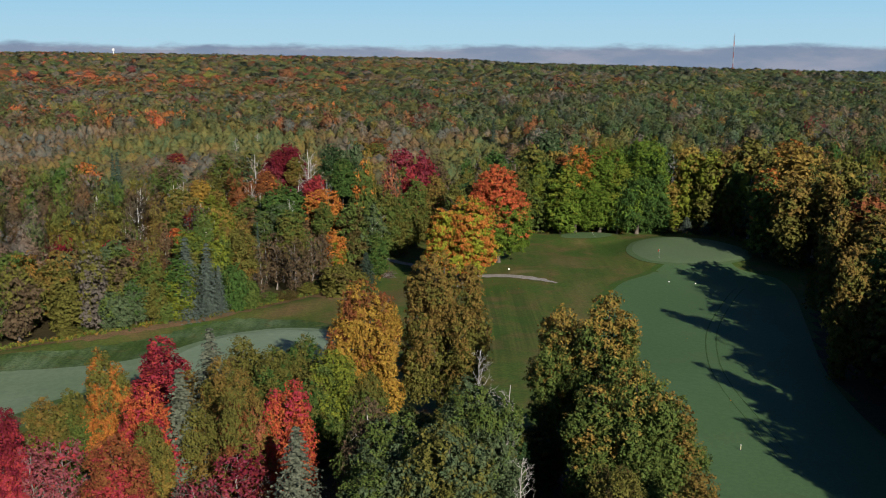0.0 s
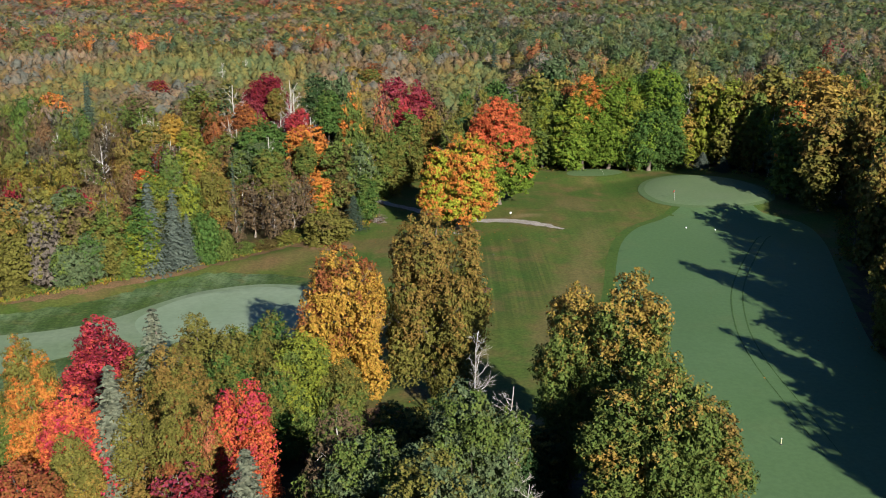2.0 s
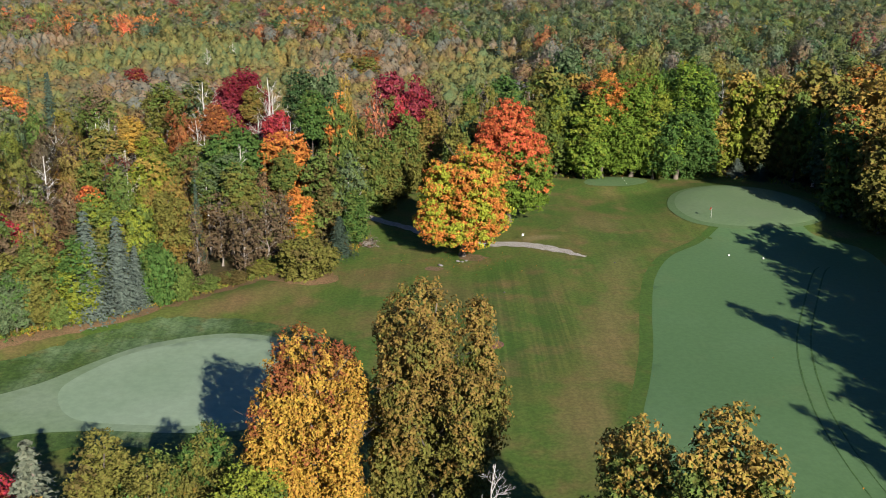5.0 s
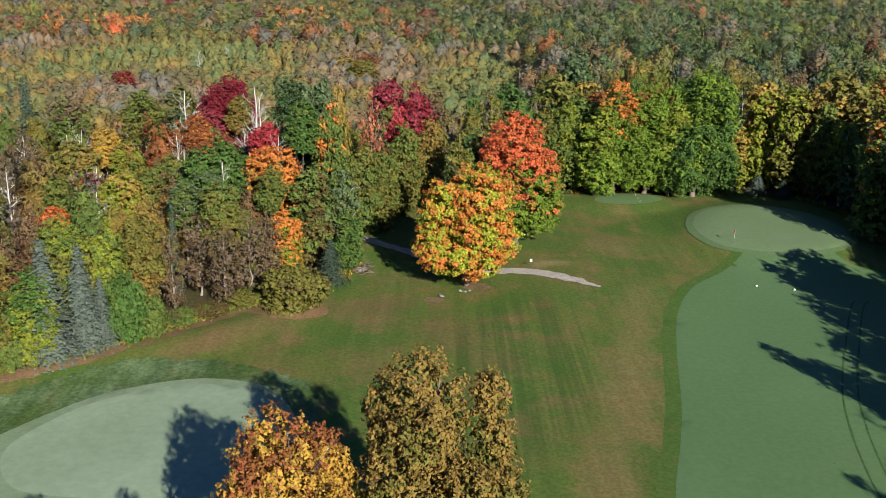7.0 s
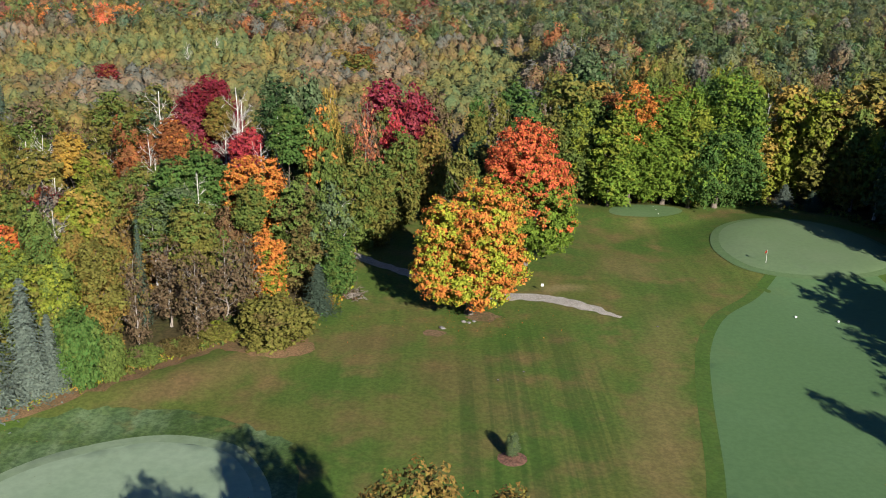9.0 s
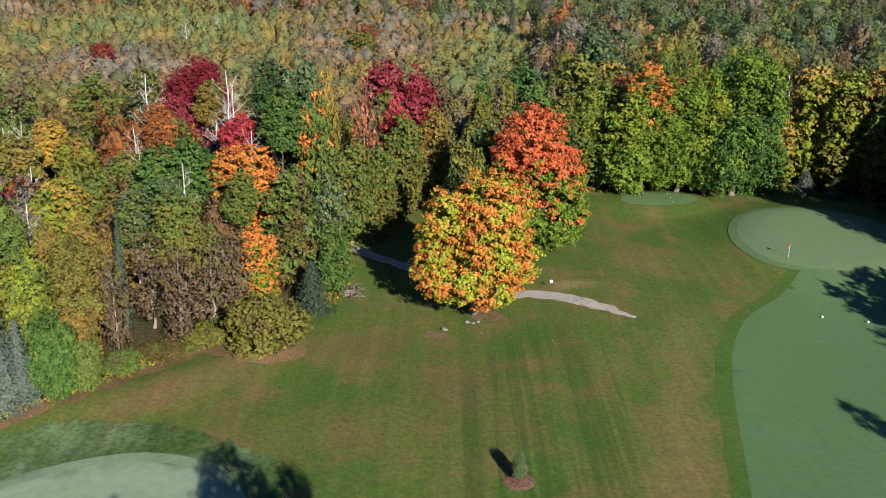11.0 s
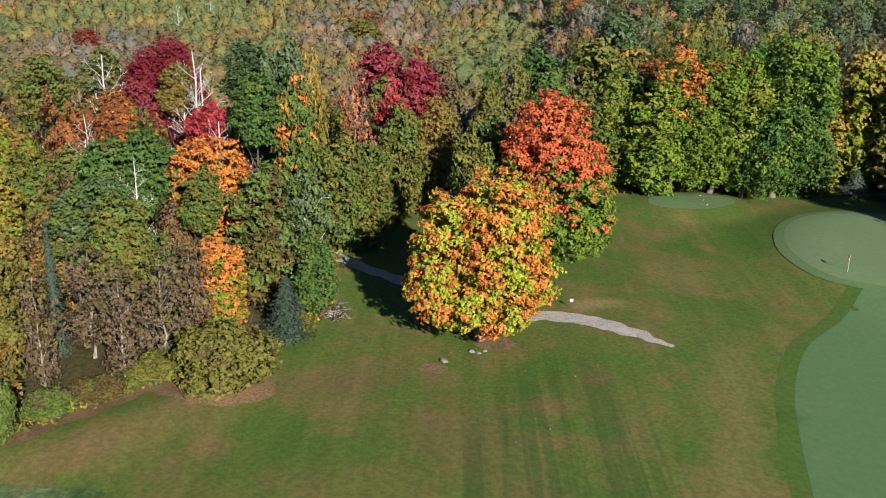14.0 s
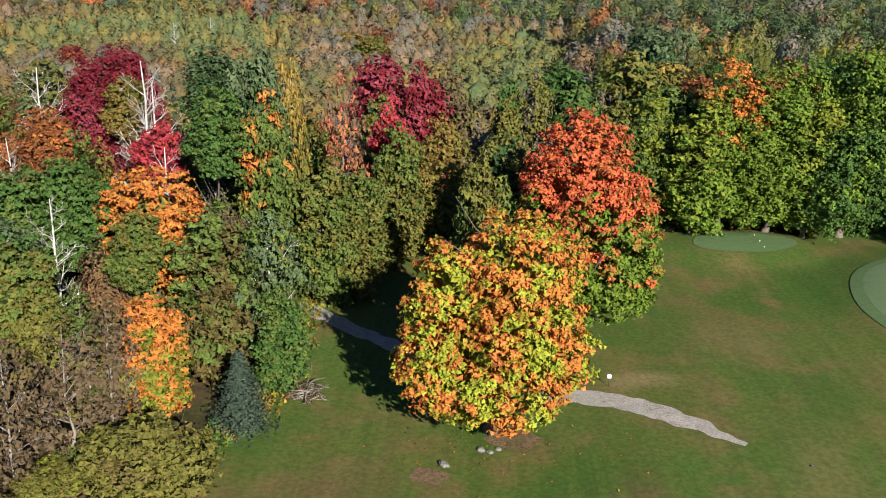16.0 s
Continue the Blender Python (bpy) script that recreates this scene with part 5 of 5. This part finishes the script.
def scatter(y0, y1, gap, seed, keep):
    g = np.random.default_rng(seed)
    res = []
    for yy in np.arange(y0, y1, gap):
        half = 80 if yy < 60 else 0.5 * yy + (48 if yy < 150 else 25)
        for xx in np.arange(-half + 5, half + 5, gap):
            x, y = xx + g.uniform(-0.45, 0.45) * gap, yy + g.uniform(-0.45, 0.45) * gap
            if not keep(x, y):
                continue
            k = g.choice(14, p=palette_weights(x, y))
            c = PALETTE[k]
            bare = noise.noise((x * 0.006 + 3, y * 0.004, 8.0))
            if bare > 0.12 and g.uniform() < 0.6:
                c = g.choice(["grey", "brown", "olive", "grey" if y > 450 else "oliveg"])
            h = g.uniform(0.72, 1.25) * (16.5 if x > 66 and 180 < y < 252 else 17.5 if x > 55 and y < 240 else 17 if x > 40 else 14.5)
            w = g.uniform(0.8, 1.4) * min(gap, 18) * (1.06 if y < 520 else 1.15)
            if y > 330 and g.uniform() < 0.42 and res:
                c = res[-1][4]
            if g.uniform() < (0.05 if x < 0 else 0.14):
                w, h, c = w * 0.62, h * 1.1, g.choice(["dkspruce", "dkspruce", "bluespruce"])
            elif g.uniform() < (0.04 if x < 0 else 0.015) and y > 200:
                w, h, c = w * 1.35, h * 1.1, g.choice(["crimson", "rust", "gold", "rust", "green", "dkgreen", "brown", "greyg"])
            res.append((x, y, h, w, c))
    return res


NEARBY = lambda x, y: not inside(COURSE, x, y) and edge_distance(COURSE, x, y) > 9.0 and y > (66 if x > 57 else 95) and clear_of(x, y, 1.4) and not (x < -50 and y < 150)
THICKET = lambda x, y: 264 < y < 480 and x < 20 + (y - 264) * 0.10 and clear_of(x, y, 1.0)
WOODED = lambda x, y: not (264 < y < 480 and x < 20 + (y - 264) * 0.10)


def scrub(y0, y1, gap, seed):
    """Low dense young growth: places, heights, widths and colours."""
    g = np.random.default_rng(seed)
    res = []
    for yy in np.arange(y0, y1, gap):
        for xx in np.arange(-0.5 * yy - 20, 0.1 * yy + 30, gap):
            x, y = xx + g.uniform(-0.5, 0.5) * gap, yy + g.uniform(-0.5, 0.5) * gap
            if THICKET(x, y):
                tan = noise.noise((x * 0.02 + 5, y * 0.012, 1.0))
                shade = 2.8 + 6.0 * tan + 2.2 * noise.noise((x * 0.07, y * 0.04, 6.0)) + g.normal() * 0.7
                c = ("oliveg", "olive", "olive", "oliveb", "brown", "grey")[int(min(5, max(0, shade)))]
                res.append((x, y, g.uniform(5.0, 8.5) + 6.5 * float(smooth(y, 400, 485)), gap * g.uniform(0.95, 1.55), c))
    return res


stand("thicket", scrub(264, 480, 4.4, 31), unit_models(5, 0, 2, 1.7, 0.55, 360), "low dense thicket of tan and olive young trees", False, SCRUB, 0.92, 2.0)
stand("woodland", scatter(68, 330, 5.6, 21, lambda x, y: WOODED(x, y) and NEARBY(x, y)), unit_models(6, 2, 6, 1.35, 0.52, 300), "mixed autumn woodland in green, olive, orange and red", long=2.4)
stand("near_woodland", [s for s in scatter(-40, 52, 6.4, 27, lambda x, y: -75 < x < 85)], unit_models(4, 3, 4, 1.8, 0.7, 320), "mixed autumn woodland under the start of the flight", long=2.0)
stand("far_woodland", scatter(330, 520, 6.4, 22, lambda x, y: WOODED(x, y) and clear_of(x, y, 1.4)), unit_models(6, 2, 4, 1.8, 0.75, 340), "distant autumn forest in mixed colours greyed for haze", skins=HAZED, core=0.88, long=1.45)
stand("distant_woodland", scatter(520, 820, 9.2, 25, lambda x, y: True), unit_models(6, 1, 3, 2.4, 1.05, 380), "distant autumn forest with haze greyed into its colours", skins=HAZED, core=0.9, long=1.3)
stand("farther_woodland", scatter(820, 1400, 13.0, 23, lambda x, y: True), unit_models(6, 1, 2, 3.0, 1.5, 420), "far autumn forest canopy in mixed colours greyed for haze", False, HAZED, 0.92)
CORES = lumps(7, 0, 9.0)
stand("horizon_woodland", scatter(1400, 4500, 34, 24, lambda x, y: not (x > 950 and 3300 < y)), unit_models(4, 1, 1, 3.6, 2.6, 460), "forest canopy near the horizon", False, HAZED, 1.0)

# ---- things on the course ----
def part(name, bm, mat, parent, label="", smooth_it=False):
    """Links a bmesh as one mesh under a thing or part."""
    me = bpy.data.meshes.new(name)
    bm.to_mesh(me)
    bm.free()
    me.materials.append(mat)
    if smooth_it:
        me.shade_smooth()
    ob = new(name, me)
    ob.parent = parent
    if label:
        tagged(ob, label)
    return ob


def thing(name, x, y, label, category, group="", turn=0.0, lift=0.0):
    e = new(name)
    e.empty_display_size = 0.3
    e.matrix_basis = pose(x, y, float(height(x, y)) + lift, 0, 0, turn)
    return tagged(e, label, category, group)


def rod(r1, r2, length, sides=12, z=0.0):
    bm = bmesh.new()
    bmesh.ops.create_cone(bm, cap_ends=True, segments=sides, radius1=r1, radius2=r2, depth=length, matrix=Matrix.Translation((0, 0, z + length / 2)))
    return bm


def block(sx, sy, sz, m=Matrix.Identity(4), bevel=0.02):
    bm = bmesh.new()
    bmesh.ops.create_cube(bm, size=1, matrix=m @ Matrix.Diagonal((sx, sy, sz, 1)))
    bmesh.ops.bevel(bm, geom=bm.edges[:], offset=bevel, segments=2, affect="EDGES")
    return bm


def flagstick(x, y, lift):
    f = thing("flagstick", x, y, "thin white flagstick with a small red flag", "flagstick", "flagsticks", lift=lift)
    part("pole", rod(0.022, 0.016, 2.13), POLE, f)
    part("cup", rod(0.06, 0.06, 0.02, 16, 0.001), DARK, f, "dark hole cup")
    bm = bmesh.new()
    cols = []
    for i in range(8):
        u = i / 7
        sag = 0.05 * math.sin(u * 5.0)
        cols.append([bm.verts.new((-0.02 - 0.34 * u, sag, z - 0.30 * u * u)) for z in (2.08, 1.9, 1.72)])
    for a, b in zip(cols, cols[1:]):
        for k in range(2):
            bm.faces.new((a[k], b[k], b[k + 1], a[k + 1]))
    bmesh.ops.solidify(bm, geom=bm.faces[:], thickness=0.012)
    part("flag", bm, RED, f, "red drooping cloth flag", True)


flagstick(54.0, 221.0, 0.13)
flagstick(-10.1, 152.5, 0.09)


def distance_marker(x, y, name, label, r, mat, group, lift):
    """A low domed marker on a short spike."""
    d = thing(name, x, y, label, "marker", group, lift=lift)
    bm = bmesh.new()
    bmesh.ops.create_uvsphere(bm, u_segments=16, v_segments=10, radius=r, matrix=Matrix.Translation((0, 0, r * 0.75)))
    bmesh.ops.bisect_plane(bm, geom=bm.verts[:] + bm.edges[:] + bm.faces[:], plane_co=(0, 0, 0.01), plane_no=(0, 0, -1), clear_outer=True)
    part("dome", bm, mat, d, "", True)
    part("spike", rod(0.03, 0.03, 0.12, 8, -0.06), DARK, d)


for px, py in ((51.7, 201.4), (56.9, 200.3)):
    distance_marker(px, py, "tee_marker", "white domed marker standing on the fairway", 0.16, WHITE, "fairway markers", 0.07)
for px, py in ((44.1, 254.6), (44.1, 252.1), (44.0, 249.6)):
    distance_marker(px, py, "tee_marker", "small white tee marker on the back tee", 0.075, WHITE, "tee markers", 0.06)

stake = thing("yardage_stake", 39.7, 114.4, "white and yellow stake standing in the fairway", "stake", lift=0.07)
part("post", rod(0.05, 0.045, 0.6, 10), plain("pale_yellow_paint", (0.74, 0.70, 0.42), 0.5), stake)
part("cap", rod(0.065, 0.04, 0.1, 10, 0.6), WHITE, stake, "white cap")
part("foot", rod(0.16, 0.12, 0.06, 12, 0.0), DARK, stake, "dark foot plate")

sign = thing("tee_sign", 19.2, 209.2, "small white square sign on a thin stake", "sign")
part("stake", rod(0.03, 0.03, 0.95, 8), DARK, sign)
part("board", block(0.34, 0.05, 0.34, Matrix.Translation((0, -0.05, 0.98)) @ Matrix.Rotation(radians(-18), 4, "X"), 0.015), WHITE, sign, "blank white board")

for px, py in ((11.5, 179.8), (14.5, 182.3), (32.5, 196.5)):
    pl = thing("sprinkler_cover", px, py, "small grey disc set in the lawn", "cover", "sprinkler covers", lift=0.02)
    part("ring", rod(0.15, 0.14, 0.05, 14), DARK, pl)
    part("lid", rod(0.10, 0.09, 0.07, 14), STONE, pl, "grey lid")

# sapling in its mulch ring
ring = bmesh.new()
rg = np.random.default_rng(3)
for i in range(260):
    t, q = rg.uniform(0, 6.283), math.sqrt(rg.uniform(0, 1)) * 1.35
    m = Matrix.Translation((math.cos(t) * q, math.sin(t) * q * 0.85, 0.05 + 0.16 * (1 - q / 1.35))) @ Euler(rg.uniform(-0.5, 0.5, 3)).to_matrix().to_4x4() @ Matrix.Rotation(rg.uniform(0, 3), 4, "Z")
    bmesh.ops.create_cube(ring, size=1, matrix=m @ Matrix.Diagonal((0.2, 0.08, 0.04, 1)))
mulch = thing("mulch_ring", 11.9, 163.0, "low ring of reddish bark mulch round a sapling", "mulch")
part("chips", ring, MULCH, mulch)
part("bed", rod(1.4, 1.1, 0.08, 28), MULCH, mulch)
tree("bush", 11.9, 163.2, 2.4, 1.5, "greyg", "oliveg", 0.4, True, "specimen trees", "young bushy sapling standing in a mulch ring")

# brush pile
pile = thing("brush_pile", -6.8, 205.2, "pile of bleached cut branches and dry weeds", "brush pile")
for i in range(46):
    t = rg.uniform(0, 6.283)
    q = rg.uniform(0, 1.2)
    V, F = [], []
    p = np.array([math.cos(t) * q * 1.6, math.sin(t) * q, rg.uniform(0.05, 0.9)])
    dv = np.array([rg.normal() * 1.0 + 0.5, rg.normal() * 0.7, rg.normal() * 0.22 + 0.12])
    dv /= np.linalg.norm(dv)
    n = rg.uniform(1.0, 2.4)
    bend = rg.normal(size=3) * 0.16
    mid, end = p + dv * n * 0.5 + bend, p + dv * n
    for c in (p, mid, end):
        c[2] = max(c[2], 0.06)
    r = rg.uniform(0.03, 0.075)
    tube(V, F, p, mid, r, r * 0.8, 5)
    tube(V, F, mid, end, r * 0.8, r * 0.35, 5)
    br = new("branch", mesh_from("branch", np.array(V), np.array(F).ravel(), np.full(len(F), 4), [GREY_BARK if i % 3 else BARK], None, True))
    br.parent = pile
V = crown_leaves(np.random.default_rng(8), 1.1, 3.6, 0.05, 40, 18, 0.4, 0.14, 0.6)
weeds = new("weeds", leaf_mesh("weeds", V, [LEAVES["brown"]]))
weeds.parent = pile

# stones at the foot of the maple
for i, (px, py, s) in enumerate(((8.1, 197.7, 0.42), (8.8, 197.4, 0.34), (9.4, 197.9, 0.3), (5.4, 195.2, 0.5))):
    st = bmesh.new()
    bmesh.ops.create_icosphere(st, subdivisions=2, radius=s)
    for v in st.verts:
        v.co *= 0.8 + 0.5 * noise.noise(v.co * 2.2 + Vector((i * 7.0, 0, 0)))
        v.co.z = max(v.co.z * 0.55, -0.05)
    me = bpy.data.meshes.new("stone")
    st.to_mesh(me)
    st.free()
    me.materials.append(STONE)
    o = new("stone", me)
    o.location = (px, py, float(height(px, py)) + 0.04)
    tagged(o, "pale grey stone lying at the foot of the maple", "stone", "stones by the maple")

# fallen leaves on the grass near the woods
lg = np.random.default_rng(44)
lx, ly = lg.uniform(-70, 88, 26000), lg.uniform(115, 262, 26000)
ok = inside(COURSE, lx, ly) & (lg.uniform(0, 1, 26000) < np.exp(-edge_distance(COURSE, lx, ly) / 3.5) * 0.8)
lx, ly = lx[ok], ly[ok]
under = lg.normal(size=(900, 2)) * np.array([5.0, 4.0])
lx, ly = np.concatenate([lx, under[:500, 0] + 8.5, under[500:, 0] - 2.5]), np.concatenate([ly, under[:500, 1] + 199, under[500:, 1] + 124])
c = np.stack([lx, ly, height(lx, ly) + 0.10], 1)
V = leaf_faces(c, np.array([0, 0, 1.0]) + lg.normal(size=c.shape) * 0.35, lg.uniform(0.06, 0.13, len(c)), lg)
fallen = new("fallen_leaves", leaf_mesh("fallen_leaves", V, [LEAVES[k] for k in ("rust", "gold", "brown", "orange")], lg.integers(0, 4, len(c))))
tagged(fallen, "scattered rusty and golden fallen leaves on the grass", "leaves", kind="stuff")

# tufts of longer grass and weeds where the lawn meets the wood
wx, wy = [], []
for (x1, y1), (x2, y2) in zip(COURSE[:21], COURSE[1:22]):
    n = int(math.hypot(x2 - x1, y2 - y1) * 9)
    u = lg.uniform(0, 1, n)
    wx.append(x1 + (x2 - x1) * u + lg.normal(size=n) * 0.8)
    wy.append(y1 + (y2 - y1) * u + lg.normal(size=n) * 0.8 + 0.8)
wx, wy = np.concatenate(wx), np.concatenate(wy)
blades = []
for k in range(3):
    s = lg.uniform(0.25, 0.7, len(wx))
    c = np.stack([wx + lg.normal(size=len(wx)) * 0.25, wy + lg.normal(size=len(wx)) * 0.25, height(wx, wy) + s * 0.5], 1)
    blades.append(leaf_faces(c, lg.normal(size=c.shape) * np.array([1, 1, 0.4]) + np.array([0, -0.6, 0.4]), s * 0.8, lg))
V = np.concatenate(blades)
weed = new("edge_weeds", leaf_mesh("edge_weeds", V, [LEAVES[k] for k in ("oliveg", "lime", "olive", "gold", "green")], lg.integers(0, 5, len(V) // 3)))
tagged(weed, "tall weeds and grass tufts along the wood's edge", "weeds", kind="stuff")

# ---- far away ----
def lattice_mast(x, y, tall, wide, label):
    """A slim guyed lattice mast in red and white bands."""
    mast = thing("radio_mast", x, y, label, "mast")
    bands = 7
    for b in range(bands):
        V, F = [], []
        z0, z1 = tall * b / bands, tall * (b + 1) / bands
        legs = [(wide * math.cos(t), wide * math.sin(t)) for t in (0.5, 2.594, 4.689)]
        for i, (lx1, ly1) in enumerate(legs):
            tube(V, F, (lx1, ly1, z0), (lx1, ly1, z1), 0.35, 0.35, 5)
            nx, ny = legs[(i + 1) % 3]
            for s in range(4):
                za, zb = z0 + (z1 - z0) * s / 4, z0 + (z1 - z0) * (s + 1) / 4
                tube(V, F, (lx1, ly1, za), (nx, ny, zb), 0.18, 0.18, 4)
        o = new("lattice_section", mesh_from("lattice_section", np.array(V), np.array(F).ravel(), np.full(len(F), 4), [REDSTEEL if b % 2 else STEEL]))
        o.parent = mast
    part("antenna", rod(0.3, 0.12, tall * 0.06, 8, tall), STEEL, mast)


lattice_mast(875, 2910, 118, 1.5, "tall thin radio mast in red and grey bands")
tower = thing("water_tower", -1120, 3300, "small white tower above the forest", "tower")
part("column", rod(2.2, 1.6, 22, 14), WHITE, tower)
part("tank", rod(4.5, 4.0, 7, 18, 22), WHITE, tower)
part("dome", rod(4.0, 0.6, 2.2, 18, 29), WHITE, tower)


def farmhouse(x, y, sx, sy, turn):
    f = thing("farm_building", x, y, "distant white farm building with a grey roof", "building", "farm buildings", turn)
    part("wall", block(sx, sy, 5, Matrix.Translation((0, 0, 2.5)), 0.05), WHITE, f)
    bm = bmesh.new()
    v = [bm.verts.new(p) for p in ((-sx / 2 - 0.5, -sy / 2 - 0.5, 5), (sx / 2 + 0.5, -sy / 2 - 0.5, 5), (sx / 2 + 0.5, sy / 2 + 0.5, 5), (-sx / 2 - 0.5, sy / 2 + 0.5, 5), (-sx / 2 - 0.5, 0, 8.5), (sx / 2 + 0.5, 0, 8.5))]
    for q in ((0, 1, 5, 4), (2, 3, 4, 5), (0, 4, 3), (1, 2, 5), (3, 2, 1, 0)):
        bm.faces.new([v[k] for k in q])
    part("roof", bm, ROOFING, f)
    part("door", block(3, 0.3, 3.4, Matrix.Translation((sx * 0.2, -sy / 2 - 0.1, 1.7))), DARK, f)


for px, py, sx, sy, tn in ((250, 3480, 16, 10, 10), (282, 3500, 12, 9, -20), (325, 3440, 20, 11, 5), (560, 3420, 14, 9, 0), (640, 3440, 18, 10, 12), (1010, 3420, 22, 10, 0), (1250, 3750, 24, 12, 8), (1560, 3850, 40, 14, 0)):
    farmhouse(px, py, sx, sy, tn)
patch("stubble_field", [(930, 3330), (1250, 3260), (1650, 3300), (2100, 3400), (2300, 4100), (1500, 4400), (1000, 4200)], 0.6, STUBBLE, "pale harvested field near the horizon", "field", step=150)
rows = [(x, 3330 + 0.12 * (x - 900) + lg.normal() * 30, lg.uniform(9, 16), lg.uniform(9, 16), ("dkgreen", "olive", "oliveg", "rust")[i % 4]) for i, x in enumerate(np.arange(930, 1900, 21)) if (i // 5) % 3 != 1]
stand("hedgerow_trees", rows, unit_models(3, 2, 2, 2.6, 1.5, 500), "row of trees along far fields", False, HAZED)


def horizon_sky():
    """A curved sheet far behind the land: a low bank of morning fog, and the pale blue sky just over it."""
    n = 240
    ang = np.linspace(radians(-48), radians(48), n)
    V = []
    for z in (-30, 20, 60, 100, 140, 180, 240, 400, 600, 800):
        for t in ang:
            V.append((5 + 4700 * math.sin(t), 11 + 4700 * math.cos(t), z))
    i, j = np.meshgrid(np.arange(n - 1), np.arange(9))
    a = (j * n + i).ravel()
    F = np.stack([a, a + 1, a + n + 1, a + n], 1)
    m = bpy.data.materials.new("fog_and_sky")
    m.use_nodes = True
    t = m.node_tree
    t.nodes.remove(t.nodes["Principled BSDF"])
    co = t.nodes.new("ShaderNodeTexCoord")
    mp = t.nodes.new("ShaderNodeMapping")
    mp.inputs["Scale"].default_value = (0.0024, 0.0024, 0.010)
    t.links.new(co.outputs["Object"], mp.inputs[0])
    n1 = noise_of(t, mp.outputs[0], 1.0, 6, 0.62)
    xyz = t.nodes.new("ShaderNodeSeparateXYZ")
    t.links.new(co.outputs["Object"], xyz.inputs[0])
    add = t.nodes.new("ShaderNodeMath")
    add.operation = "MULTIPLY_ADD"
    add.inputs[1].default_value = 110.0
    t.links.new(n1, add.inputs[0])
    t.links.new(xyz.outputs["Z"], add.inputs[2])
    fog = blend(t, ramp(t, n1, 0.35, 0.7), (0.200, 0.265, 0.375), (0.315, 0.340, 0.430))
    air = blend(t, ramp(t, xyz.outputs["Z"], 110, 520), (0.400, 0.630, 0.770), (0.270, 0.560, 0.800))
    em = t.nodes.new("ShaderNodeEmission")
    t.links.new(blend(t, ramp(t, add.outputs[0], 165, 200), fog, air), em.inputs[0])
    t.links.new(em.outputs[0], t.nodes["Material Output"].inputs[0])
    ob = new("backdrop", mesh_from("backdrop", np.array(V), F.ravel(), np.full(len(F), 4), [m], None, True))
    tagged(ob, "pale blue sky over a low bank of lilac-grey fog", "sky", kind="structure")


horizon_sky()
